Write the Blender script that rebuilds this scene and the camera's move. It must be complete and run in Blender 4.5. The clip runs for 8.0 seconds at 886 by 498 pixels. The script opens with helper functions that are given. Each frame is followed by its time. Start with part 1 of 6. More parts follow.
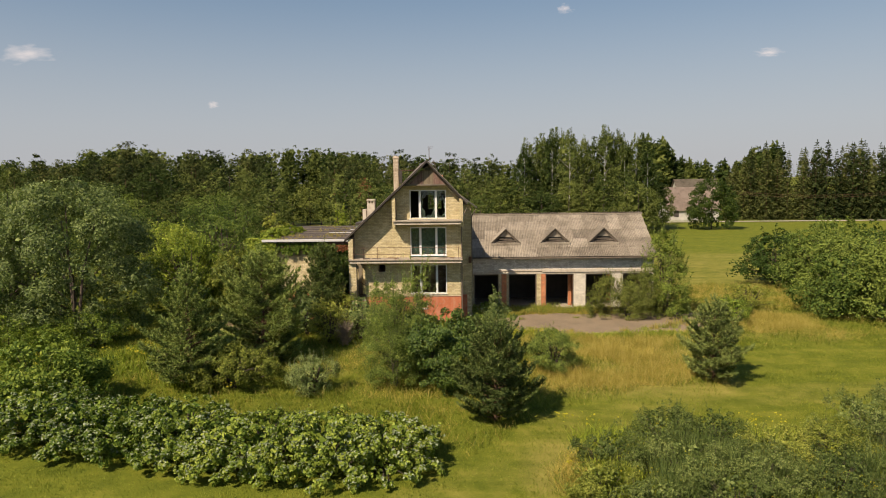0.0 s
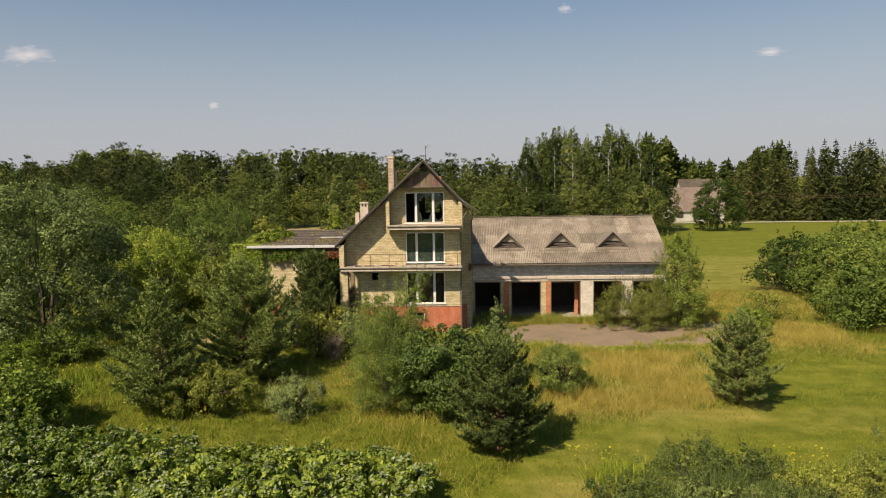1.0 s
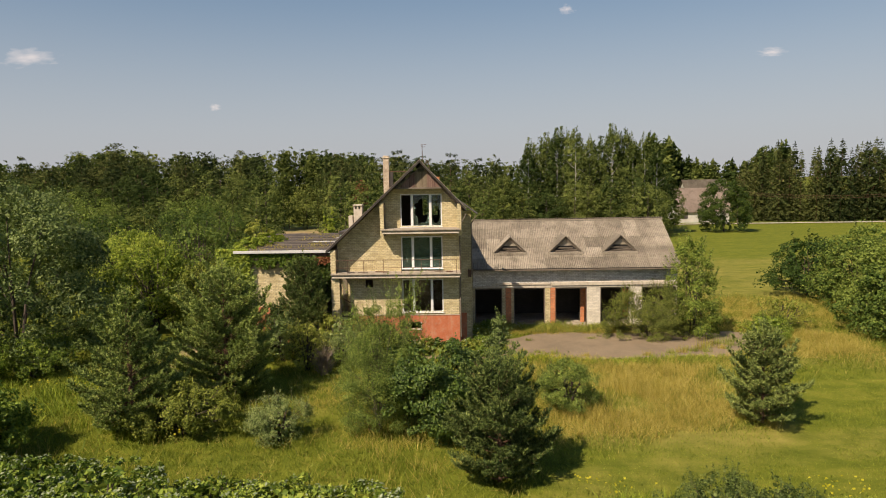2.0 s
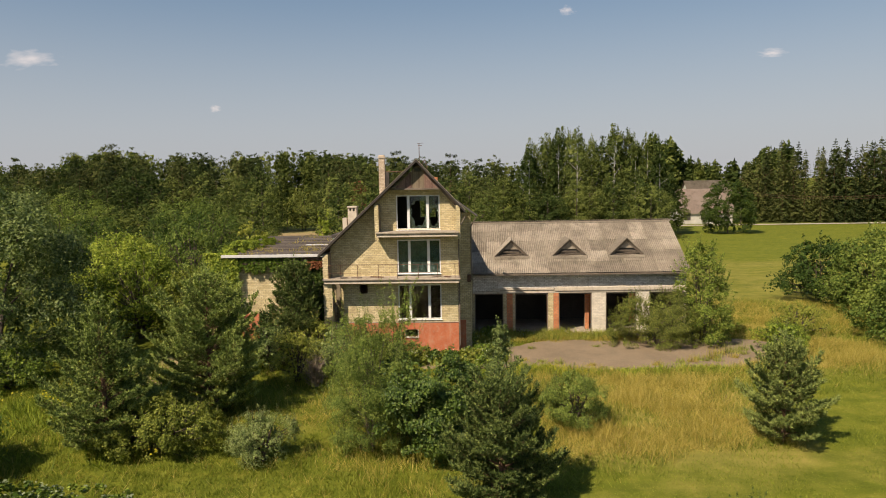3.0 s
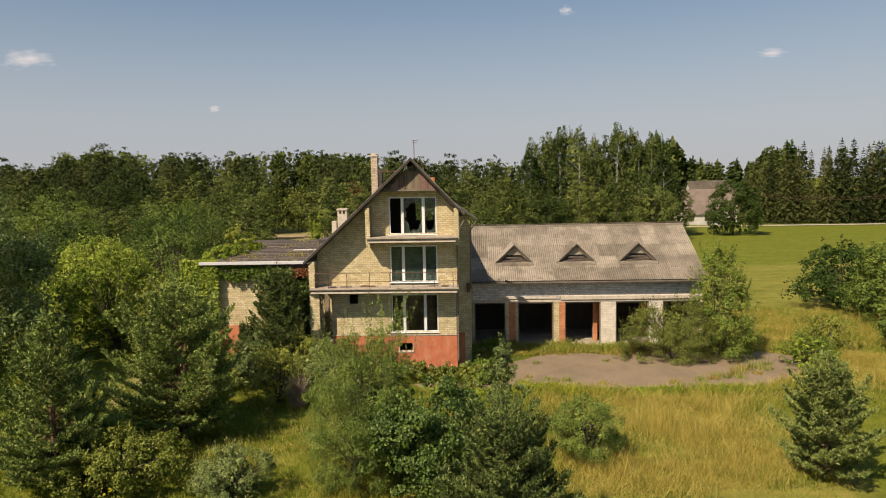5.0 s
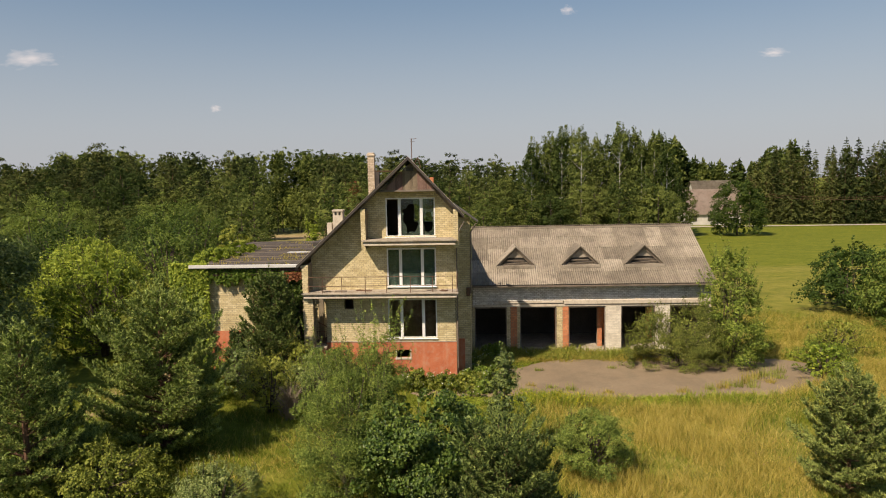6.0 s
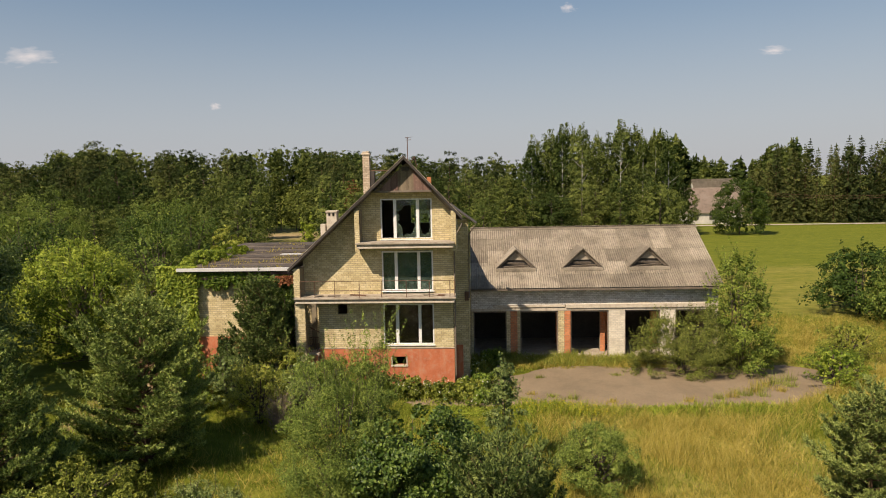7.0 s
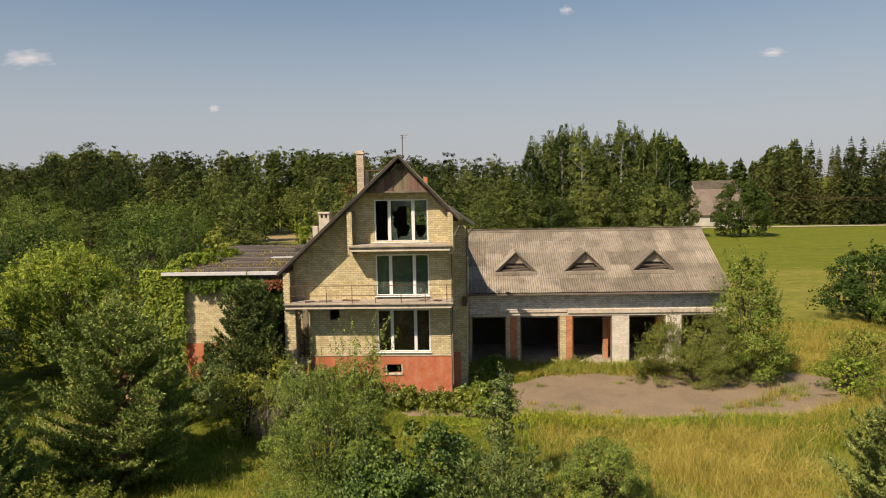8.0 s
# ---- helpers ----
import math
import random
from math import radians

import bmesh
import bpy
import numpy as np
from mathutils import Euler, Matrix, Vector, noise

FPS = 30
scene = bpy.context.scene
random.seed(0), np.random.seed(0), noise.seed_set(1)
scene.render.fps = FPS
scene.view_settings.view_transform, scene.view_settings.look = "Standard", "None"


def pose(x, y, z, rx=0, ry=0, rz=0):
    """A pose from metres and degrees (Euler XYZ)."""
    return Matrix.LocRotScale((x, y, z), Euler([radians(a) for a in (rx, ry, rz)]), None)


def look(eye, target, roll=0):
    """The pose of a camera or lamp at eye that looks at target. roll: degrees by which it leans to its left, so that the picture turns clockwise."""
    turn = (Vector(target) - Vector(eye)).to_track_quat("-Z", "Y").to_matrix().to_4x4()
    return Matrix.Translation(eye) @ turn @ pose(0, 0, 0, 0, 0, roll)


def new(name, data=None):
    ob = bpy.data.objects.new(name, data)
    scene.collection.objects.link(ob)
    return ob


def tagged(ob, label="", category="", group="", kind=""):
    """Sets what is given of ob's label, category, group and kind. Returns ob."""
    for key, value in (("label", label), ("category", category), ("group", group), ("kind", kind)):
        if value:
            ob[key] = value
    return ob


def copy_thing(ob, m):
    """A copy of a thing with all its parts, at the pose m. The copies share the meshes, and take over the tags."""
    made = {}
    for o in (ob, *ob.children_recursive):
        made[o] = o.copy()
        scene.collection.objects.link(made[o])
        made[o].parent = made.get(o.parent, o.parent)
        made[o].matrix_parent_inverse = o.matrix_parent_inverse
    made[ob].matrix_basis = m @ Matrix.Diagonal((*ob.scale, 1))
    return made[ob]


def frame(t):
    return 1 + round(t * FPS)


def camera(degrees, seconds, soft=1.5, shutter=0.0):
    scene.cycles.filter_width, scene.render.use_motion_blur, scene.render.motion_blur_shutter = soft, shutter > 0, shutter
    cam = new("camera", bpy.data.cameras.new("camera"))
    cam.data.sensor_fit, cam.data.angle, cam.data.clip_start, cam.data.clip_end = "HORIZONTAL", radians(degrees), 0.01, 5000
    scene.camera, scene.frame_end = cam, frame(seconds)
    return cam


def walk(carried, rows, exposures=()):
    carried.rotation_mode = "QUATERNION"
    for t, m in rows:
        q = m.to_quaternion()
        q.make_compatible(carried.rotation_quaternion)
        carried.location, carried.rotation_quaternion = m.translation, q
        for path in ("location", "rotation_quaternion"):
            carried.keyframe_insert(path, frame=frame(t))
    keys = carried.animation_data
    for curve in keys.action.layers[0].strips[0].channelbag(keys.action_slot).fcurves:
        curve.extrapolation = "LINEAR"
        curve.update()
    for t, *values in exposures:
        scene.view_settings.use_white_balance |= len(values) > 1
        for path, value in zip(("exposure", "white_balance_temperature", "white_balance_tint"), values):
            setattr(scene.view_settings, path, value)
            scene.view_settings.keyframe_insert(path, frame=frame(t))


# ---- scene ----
cam = camera(65.7, 8.0, soft=1.05)
PATH = [
    (0, (1.662, -53.479, 10.95), (1.55, -51.492, 10.747), -0.8),
    (0.5, (1.678, -51.477, 11.0), (1.564, -49.491, 10.796), -0.8),
    (1, (1.683, -49.705, 11.026), (1.568, -47.718, 10.824), -0.9),
    (1.5, (1.751, -48.096, 11.006), (1.633, -46.109, 10.806), -1.0),
    (3, (1.795, -44.409, 10.942), (1.674, -42.422, 10.747), -1.1),
    (3.5, (1.823, -43.422, 10.9), (1.7, -41.435, 10.707), -1.1),
    (4, (1.822, -42.513, 10.905), (1.698, -40.527, 10.713), -1.1),
    (4.5, (1.72, -41.595, 10.948), (1.601, -39.608, 10.754), -1.1),
    (6, (1.765, -39.077, 10.981), (1.642, -37.09, 10.786), -1.1),
    (6.5, (1.789, -38.302, 11.054), (1.665, -36.316, 10.856), -1.0),
    (7, (1.825, -37.515, 11.103), (1.702, -35.529, 10.902), -1.1),
    (7.5, (1.828, -36.662, 11.04), (1.707, -34.676, 10.843), -1.1),
    (8, (1.848, -35.874, 10.988), (1.728, -33.887, 10.793), -1.1),
]
walk(cam, [(t, look(eye, target, roll)) for t, eye, target, roll in PATH], [(0.0, 0.54, 7050, 16.0), (8.0, 0.54, 7050, 16.0)])
CLOUDS = ((-2033, 597, 160, 46), (365, 729, 38, 25), (1224, 528, 74, 24), (-1189, 356, 32, 20))  # x, z, half width, half height
GARAGE_TURN = 1.0  # degrees by which the garage wing turns away


def ground_z(x, y):
    """Height of the ground: level by the house, falling gently towards the meadow and the far field."""
    z = -0.55
    if y < -4:
        z -= 0.03 * (-4 - y)
    if y > 20:
        z -= 0.0155 * (min(y, 190) - 20)
    return z


# ---- world, sun ----
SUN_AZ, SUN_EL = 40.0, 47.5  # degrees: round from the house front towards its left, and above the horizon
sun_way = Vector((-math.sin(radians(SUN_AZ)) * math.cos(radians(SUN_EL)), -math.cos(radians(SUN_AZ)) * math.cos(radians(SUN_EL)), math.sin(radians(SUN_EL))))
world = bpy.data.worlds.new("sky")
scene.world = world
world.use_nodes = True
wn = world.node_tree
sky = wn.nodes.new("ShaderNodeTexSky")
sky.sky_type, sky.sun_disc = "NISHITA", False
sky.sun_elevation, sky.sun_rotation = radians(SUN_EL), math.atan2(sun_way.x, sun_way.y)
sky.air_density, sky.dust_density, sky.ozone_density = 1.0, 0.6, 1.0
haze = wn.nodes.new("ShaderNodeGamma")  # a hazy summer sky: less contrast between zenith and horizon
haze.inputs["Gamma"].default_value = 0.6
calm = wn.nodes.new("ShaderNodeHueSaturation")
calm.inputs["Saturation"].default_value = 1.5
wn.links.new(sky.outputs["Color"], haze.inputs["Color"])
wn.links.new(haze.outputs["Color"], calm.inputs["Color"])
place = wn.nodes.new("ShaderNodeTexCoord")
split = wn.nodes.new("ShaderNodeSeparateXYZ")
wn.links.new(place.outputs["Generated"], split.inputs[0])
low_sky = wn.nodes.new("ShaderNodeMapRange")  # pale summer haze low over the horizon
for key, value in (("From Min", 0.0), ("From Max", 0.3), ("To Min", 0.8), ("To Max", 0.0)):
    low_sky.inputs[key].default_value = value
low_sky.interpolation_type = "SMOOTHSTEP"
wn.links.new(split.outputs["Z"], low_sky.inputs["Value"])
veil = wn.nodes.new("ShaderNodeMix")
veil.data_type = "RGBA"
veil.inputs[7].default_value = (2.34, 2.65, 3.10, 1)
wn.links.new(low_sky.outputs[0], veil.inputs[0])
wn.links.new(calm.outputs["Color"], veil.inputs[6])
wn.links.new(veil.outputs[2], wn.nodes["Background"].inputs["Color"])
wn.nodes["Background"].inputs["Strength"].default_value = 0.122
sun = new("sun", bpy.data.lights.new("sun", "SUN"))
sun.data.energy, sun.data.angle, sun.data.color = 4.6, radians(0.5), (1.0, 0.89, 0.72)
sun.matrix_world = look(sun_way * 60, (0, 0, 0))


# ---- materials ----
def material(name):
    m = bpy.data.materials.new(name)
    m.use_nodes = True
    return m, m.node_tree, m.node_tree.nodes["Principled BSDF"]


def node(nt, kind, **values):
    n = nt.nodes.new(kind)
    for key, value in values.items():
        n.inputs[key].default_value = value
    return n


def ramp(nt, fac, stops):
    """A colour ramp over fac; stops: (position, (r, g, b))."""
    r = nt.nodes.new("ShaderNodeValToRGB")
    e = r.color_ramp.elements
    while len(e) < len(stops):
        e.new(0.5)
    for el, (p, c) in zip(e, stops):
        el.position, el.color = p, (*c, 1)
    nt.links.new(fac, r.inputs["Fac"])
    return r.outputs["Color"]


def noise_of(nt, scale, detail=4.0, rough=0.55, stretch=None, object_space=True):
    """A noise in metres; stretch scales its axes."""
    co = nt.nodes.new("ShaderNodeTexCoord")
    src = co.outputs["Object"]
    if not object_space:
        src = nt.nodes.new("ShaderNodeNewGeometry").outputs["Position"]
    if stretch:
        mp = nt.nodes.new("ShaderNodeMapping")
        mp.inputs["Scale"].default_value = stretch
        nt.links.new(src, mp.inputs["Vector"])
        src = mp.outputs["Vector"]
    n = node(nt, "ShaderNodeTexNoise", Scale=scale, Detail=detail, Roughness=rough)
    nt.links.new(src, n.inputs["Vector"])
    return n.outputs["Fac"]


def mix_col(nt, a, b, fac, how="MIX"):
    m = nt.nodes.new("ShaderNodeMix")
    m.data_type, m.blend_type = "RGBA", how
    for sock, value in ((m.inputs[0], fac), (m.inputs[6], a), (m.inputs[7], b)):
        if isinstance(value, (int, float)):
            sock.default_value = value
        elif isinstance(value, tuple):
            sock.default_value = (*value, 1)
        else:
            nt.links.new(value, sock)
    return m.outputs[2]


def math_of(nt, how, a, b=0.0, clamp=False):
    m = nt.nodes.new("ShaderNodeMath")
    m.operation, m.use_clamp = how, clamp
    for sock, value in zip(m.inputs, (a, b)):
        if isinstance(value, (int, float)):
            sock.default_value = value
        else:
            nt.links.new(value, sock)
    return m.outputs[0]


def bump(nt, bsdf, height, strength=0.3, distance=0.02):
    b = node(nt, "ShaderNodeBump", Strength=strength, Distance=distance)
    nt.links.new(height, b.inputs["Height"])
    nt.links.new(b.outputs["Normal"], bsdf.inputs["Normal"])


def weathered(name, low, mid, high, grain=30.0, stain=0.8, rough=0.85, relief=0.25, dirt=(0.05, 0.045, 0.04), dirt_amount=0.35, stretch=None, metal=0.0, island=0.0, streak=0.0):
    """A rough surface with grain, blotches and dirt at two scales; island varies loose pieces, streak draws runs downwards."""
    m, nt, bs = material(name)
    g = noise_of(nt, grain, 5, 0.6, stretch, False)
    big = noise_of(nt, stain, 4, 0.6, None, False)
    mixed = math_of(nt, "ADD", math_of(nt, "MULTIPLY", g, 0.45), math_of(nt, "MULTIPLY", big, 0.55))
    if island:
        geo = nt.nodes.new("ShaderNodeNewGeometry")
        info = nt.nodes.new("ShaderNodeObjectInfo")
        r = math_of(nt, "FRACT", math_of(nt, "ADD", geo.outputs["Random Per Island"], info.outputs["Random"]))
        mixed = math_of(nt, "ADD", mixed, math_of(nt, "MULTIPLY", math_of(nt, "SUBTRACT", r, 0.5), island))
    col = ramp(nt, mixed, [(0.3, low), (0.5, mid), (0.7, high)])
    if dirt_amount:
        d = noise_of(nt, stain * 2.3, 6, 0.7, None, False)
        dm = ramp(nt, d, [(0.5, (0, 0, 0)), (0.72, (dirt_amount,) * 3)])
        col = mix_col(nt, col, dirt, dm)
    if streak:
        s = noise_of(nt, 1.0, 5, 0.65, (5, 5, 0.35), False)
        sm = ramp(nt, s, [(0.52, (0, 0, 0)), (0.75, (streak,) * 3)])
        col = mix_col(nt, col, dirt, sm)
    nt.links.new(col, bs.inputs["Base Color"])
    bs.inputs["Roughness"].default_value, bs.inputs["Metallic"].default_value = rough, metal
    bump(nt, bs, g, relief, 0.01)
    return m


def foliage(name, dark, mid, light, translucent=0.28, spec=0.16, rough=0.55, vary=0.25):
    """Leaves: each one varies in colour, as does each plant, and they let some light through."""
    m, nt, bs = material(name)
    geo = nt.nodes.new("ShaderNodeNewGeometry")
    info = nt.nodes.new("ShaderNodeObjectInfo")
    patch = noise_of(nt, 0.9, 3, 0.6, None, False)
    v = math_of(nt, "ADD", math_of(nt, "MULTIPLY", geo.outputs["Random Per Island"], 0.5), math_of(nt, "MULTIPLY", patch, 0.5))
    v = math_of(nt, "ADD", v, math_of(nt, "MULTIPLY", math_of(nt, "SUBTRACT", info.outputs["Random"], 0.5), vary))
    tint = nt.nodes.new("ShaderNodeAttribute")
    tint.attribute_name = "tint"
    v = math_of(nt, "ADD", v, math_of(nt, "MULTIPLY", tint.outputs["Fac"], vary * 0.5))
    col = ramp(nt, v, [(0.2, dark), (0.5, mid), (0.82, light)])
    nt.links.new(col, bs.inputs["Base Color"])
    bs.inputs["Roughness"].default_value = rough
    bs.inputs["Specular IOR Level"].default_value = spec
    tr = nt.nodes.new("ShaderNodeBsdfTranslucent")
    nt.links.new(mix_col(nt, col, (0.9, 1.0, 0.25), 0.35, "MULTIPLY"), tr.inputs["Color"])
    mx = node(nt, "ShaderNodeMixShader", Fac=translucent)
    nt.links.new(bs.outputs[0], mx.inputs[1])
    nt.links.new(tr.outputs[0], mx.inputs[2])
    nt.links.new(mx.outputs[0], nt.nodes["Material Output"].inputs["Surface"])
    return m


LEAF_GREEN = foliage("leaf_green", (0.059, 0.105, 0.012), (0.180, 0.254, 0.033), (0.399, 0.450, 0.066), 0.28, 0.16, 0.55, 0.5)
LEAF_DARK = foliage("leaf_dark", (0.029, 0.057, 0.011), (0.080, 0.128, 0.023), (0.195, 0.246, 0.048), 0.22, 0.12, 0.6, 0.6)
LEAF_ALDER = foliage("leaf_alder", (0.032, 0.067, 0.011), (0.095, 0.153, 0.026), (0.238, 0.299, 0.059), 0.22, 0.3, 0.45)
LEAF_DEEP = foliage("leaf_deep_green", (0.020, 0.041, 0.008), (0.051, 0.085, 0.013), (0.116, 0.155, 0.025))
LEAF_YELLOW = foliage("leaf_yellow_green", (0.083, 0.132, 0.016), (0.212, 0.278, 0.032), (0.405, 0.452, 0.056))
LEAF_WILLOW = foliage("leaf_willow", (0.079, 0.109, 0.015), (0.212, 0.247, 0.041), (0.407, 0.413, 0.083))
LEAF_OLIVE = foliage("leaf_olive", (0.060, 0.090, 0.014), (0.155, 0.200, 0.033), (0.295, 0.34, 0.068))
LEAF_SEDGE = foliage("leaf_grey_willow", (0.080, 0.104, 0.020), (0.215, 0.245, 0.052), (0.42, 0.44, 0.11))
LEAF_OSIER = foliage("leaf_osier", (0.052, 0.090, 0.017), (0.160, 0.220, 0.042), (0.335, 0.395, 0.092))
LEAF_POPLAR = foliage("leaf_young_poplar", (0.058, 0.096, 0.015), (0.170, 0.232, 0.036), (0.36, 0.42, 0.085))
LEAF_SILVER = foliage("leaf_silver", (0.048, 0.080, 0.019), (0.150, 0.205, 0.052), (0.36, 0.41, 0.145), 0.25, 0.3, 0.5)
LEAF_HEDGE = foliage("leaf_hedge", (0.057, 0.108, 0.016), (0.173, 0.243, 0.035), (0.382, 0.443, 0.076))
LEAF_THICKET = foliage("leaf_thicket", (0.040, 0.066, 0.015), (0.120, 0.162, 0.038), (0.265, 0.310, 0.095))
LEAF_PALE = foliage("leaf_pale_edge", (0.12, 0.155, 0.07), (0.22, 0.265, 0.14), (0.36, 0.40, 0.25), 0.2)
NEEDLE = foliage("pine_needles", (0.048, 0.080, 0.019), (0.215, 0.280, 0.066), (0.48, 0.54, 0.148), 0.1)
NEEDLE_YOUNG = foliage("young_pine_needles", (0.038, 0.064, 0.017), (0.145, 0.190, 0.050), (0.335, 0.380, 0.108), 0.08)
NEEDLE_DARK = foliage("dark_needles", (0.031, 0.057, 0.018), (0.080, 0.119, 0.031), (0.185, 0.224, 0.058), 0.1)
FOREST = foliage("forest_leaves", (0.034, 0.055, 0.014), (0.079, 0.110, 0.028), (0.170, 0.197, 0.050), 0.25, 0.06, 0.7, 0.75)
FOREST_PINE = foliage("forest_needles", (0.028, 0.042, 0.014), (0.061, 0.080, 0.024), (0.123, 0.134, 0.040), 0.15, 0.06, 0.7, 0.6)
GRASS_TALL = foliage("tall_grass", (0.19, 0.172, 0.030), (0.42, 0.345, 0.075), (0.60, 0.485, 0.150), 0.35, 0.15)
GRASS_GREEN = foliage("green_grass", (0.085, 0.119, 0.014), (0.201, 0.242, 0.029), (0.339, 0.366, 0.064), 0.35, 0.15)
FLOWER_YELLOW = foliage("yellow_flowers", (0.2, 0.19, 0.01), (0.35, 0.32, 0.02), (0.5, 0.44, 0.04), 0.3, 0.1)
VINE_RED = foliage("withered_vine", (0.12, 0.04, 0.02), (0.25, 0.10, 0.045), (0.36, 0.18, 0.08), 0.2, 0.1)
SEED_BROWN = foliage("brown_seed_heads", (0.10, 0.055, 0.025), (0.20, 0.12, 0.055), (0.32, 0.21, 0.10), 0.2, 0.1)
FLOWER_WHITE = foliage("white_flowers", (0.4, 0.42, 0.3), (0.55, 0.56, 0.45), (0.7, 0.7, 0.6), 0.3, 0.1)
BRICK_PALE = weathered("pale_chimney_brick", (0.36, 0.27, 0.19), (0.50, 0.40, 0.29), (0.62, 0.52, 0.40), 40, 1.1, 0.9, 0.25, (0.12, 0.08, 0.06), 0.5, None, 0.0, 0.3)
DRY_TWIG = weathered("dry_twigs", (0.12, 0.09, 0.06), (0.22, 0.17, 0.12), (0.32, 0.26, 0.19))
BARK = weathered("bark", (0.03, 0.022, 0.016), (0.07, 0.052, 0.038), (0.13, 0.10, 0.075), 18, 1.5, 0.9, 0.5)
BARK_PINE = weathered("pine_bark", (0.06, 0.032, 0.018), (0.14, 0.075, 0.04), (0.22, 0.12, 0.065), 18, 1.5, 0.9, 0.5)
BARK_BIRCH = weathered("birch_bark", (0.12, 0.11, 0.10), (0.42, 0.41, 0.38), (0.6, 0.58, 0.55), 6, 2.0, 0.8, 0.3)
BRICK = weathered("yellow_brick", (0.40, 0.32, 0.165), (0.54, 0.45, 0.25), (0.67, 0.58, 0.36), 40, 1.1, 0.88, 0.25, (0.24, 0.19, 0.13), 0.4, None, 0.0, 0.24, 0.3)
MORTAR = weathered("mortar", (0.15, 0.125, 0.085), (0.21, 0.175, 0.12), (0.28, 0.235, 0.16), 50, 1.0, 0.95, 0.3, (0.26, 0.2, 0.13), 0.3)
MORTAR_PALE = weathered("pale_mortar", (0.34, 0.32, 0.28), (0.45, 0.43, 0.38), (0.55, 0.52, 0.46), 50, 1.0, 0.95, 0.3)
BRICK_RED = weathered("red_brick", (0.40, 0.135, 0.055), (0.55, 0.20, 0.085), (0.64, 0.27, 0.125), 40, 1.1, 0.9, 0.25, (0.16, 0.08, 0.05), 0.3, None, 0.0, 0.2)
BRICK_WHITE = weathered("whitewashed_brick", (0.50, 0.45, 0.36), (0.65, 0.59, 0.48), (0.74, 0.69, 0.58), 40, 1.1, 0.9, 0.25, (0.22, 0.19, 0.15), 0.4, None, 0.0, 0.16)
BRICK_GREY = weathered("grey_silicate_brick", (0.472, 0.448, 0.401), (0.614, 0.590, 0.543), (0.755, 0.732, 0.684), 40, 1.1, 0.9, 0.25, (0.16, 0.14, 0.12), 0.45, None, 0.0, 0.3, 0.2)
PLASTER_RED = weathered("red_painted_plinth", (0.33, 0.085, 0.035), (0.46, 0.135, 0.06), (0.55, 0.20, 0.10), 25, 1.4, 0.85, 0.2, (0.42, 0.32, 0.22), 0.45, None, 0.0, 0.0, 0.35)
CONCRETE = weathered("concrete", (0.24, 0.20, 0.155), (0.36, 0.31, 0.245), (0.46, 0.40, 0.32), 30, 1.5, 0.9, 0.3, (0.12, 0.07, 0.04), 0.6, None, 0.0, 0.0, 0.4)
CONCRETE_PALE = weathered("pale_lintel", (0.40, 0.35, 0.27), (0.52, 0.46, 0.37), (0.62, 0.56, 0.46), 30, 1.5, 0.9, 0.3, (0.2, 0.13, 0.08), 0.5, None, 0.0, 0.0, 0.3)
SLATE = weathered("fibre_cement_sheet", (0.125, 0.105, 0.078), (0.21, 0.178, 0.135), (0.32, 0.278, 0.218), 12, 0.7, 0.92, 0.25, (0.075, 0.062, 0.047), 0.65, (1, 0.35, 0.35), 0.0, 0.27)
ROOF_DARK = weathered("dark_roofing", (0.045, 0.038, 0.032), (0.08, 0.068, 0.058), (0.13, 0.11, 0.095), 10, 0.7, 0.9, 0.3, (0.15, 0.13, 0.10), 0.4, (0.3, 2, 1), 0.0, 0.25)
FELT = weathered("old_roofing_felt", (0.030, 0.023, 0.018), (0.055, 0.043, 0.034), (0.12, 0.095, 0.075), 3, 0.5, 0.95, 0.4, (0.24, 0.19, 0.12), 0.5, (0.25, 2.5, 1))
WOOD_DARK = weathered("weathered_dark_boards", (0.085, 0.050, 0.040), (0.165, 0.095, 0.075), (0.25, 0.155, 0.125), 14, 1.2, 0.85, 0.4, (0.04, 0.03, 0.025), 0.4, (3, 3, 0.25), 0.0, 0.3)
RAKE = weathered("rake_board_dark", (0.022, 0.018, 0.016), (0.045, 0.037, 0.032), (0.09, 0.075, 0.064), 14, 1.2, 0.85, 0.4)
WOOD_GREY = weathered("grey_rafter_wood", (0.09, 0.07, 0.055), (0.16, 0.13, 0.10), (0.25, 0.20, 0.16), 14, 1.2, 0.85, 0.4)
WOOD_PALE = weathered("pale_gable_slats", (0.10, 0.075, 0.05), (0.17, 0.13, 0.085), (0.24, 0.19, 0.13), 14, 1.2, 0.85, 0.4, (0.06, 0.045, 0.035), 0.4, (3, 3, 0.25), 0.0, 0.3)
METAL_PALE = weathered("galvanised_flashing", (0.42, 0.42, 0.42), (0.55, 0.55, 0.54), (0.65, 0.65, 0.64), 20, 1.0, 0.5, 0.1, (0.25, 0.2, 0.15), 0.3)
RUST = weathered("rusty_iron", (0.05, 0.028, 0.018), (0.11, 0.055, 0.03), (0.19, 0.09, 0.045), 35, 3.0, 0.8, 0.3)
PVC = weathered("white_window_frame", (0.62, 0.62, 0.61), (0.74, 0.74, 0.73), (0.8, 0.8, 0.79), 20, 2.0, 0.4, 0.05, (0.35, 0.3, 0.25), 0.15)
ROOM_GREEN = weathered("green_interior_paint", (0.05, 0.12, 0.09), (0.18, 0.34, 0.27), (0.50, 0.62, 0.54), 4, 1.6, 0.8, 0.2)
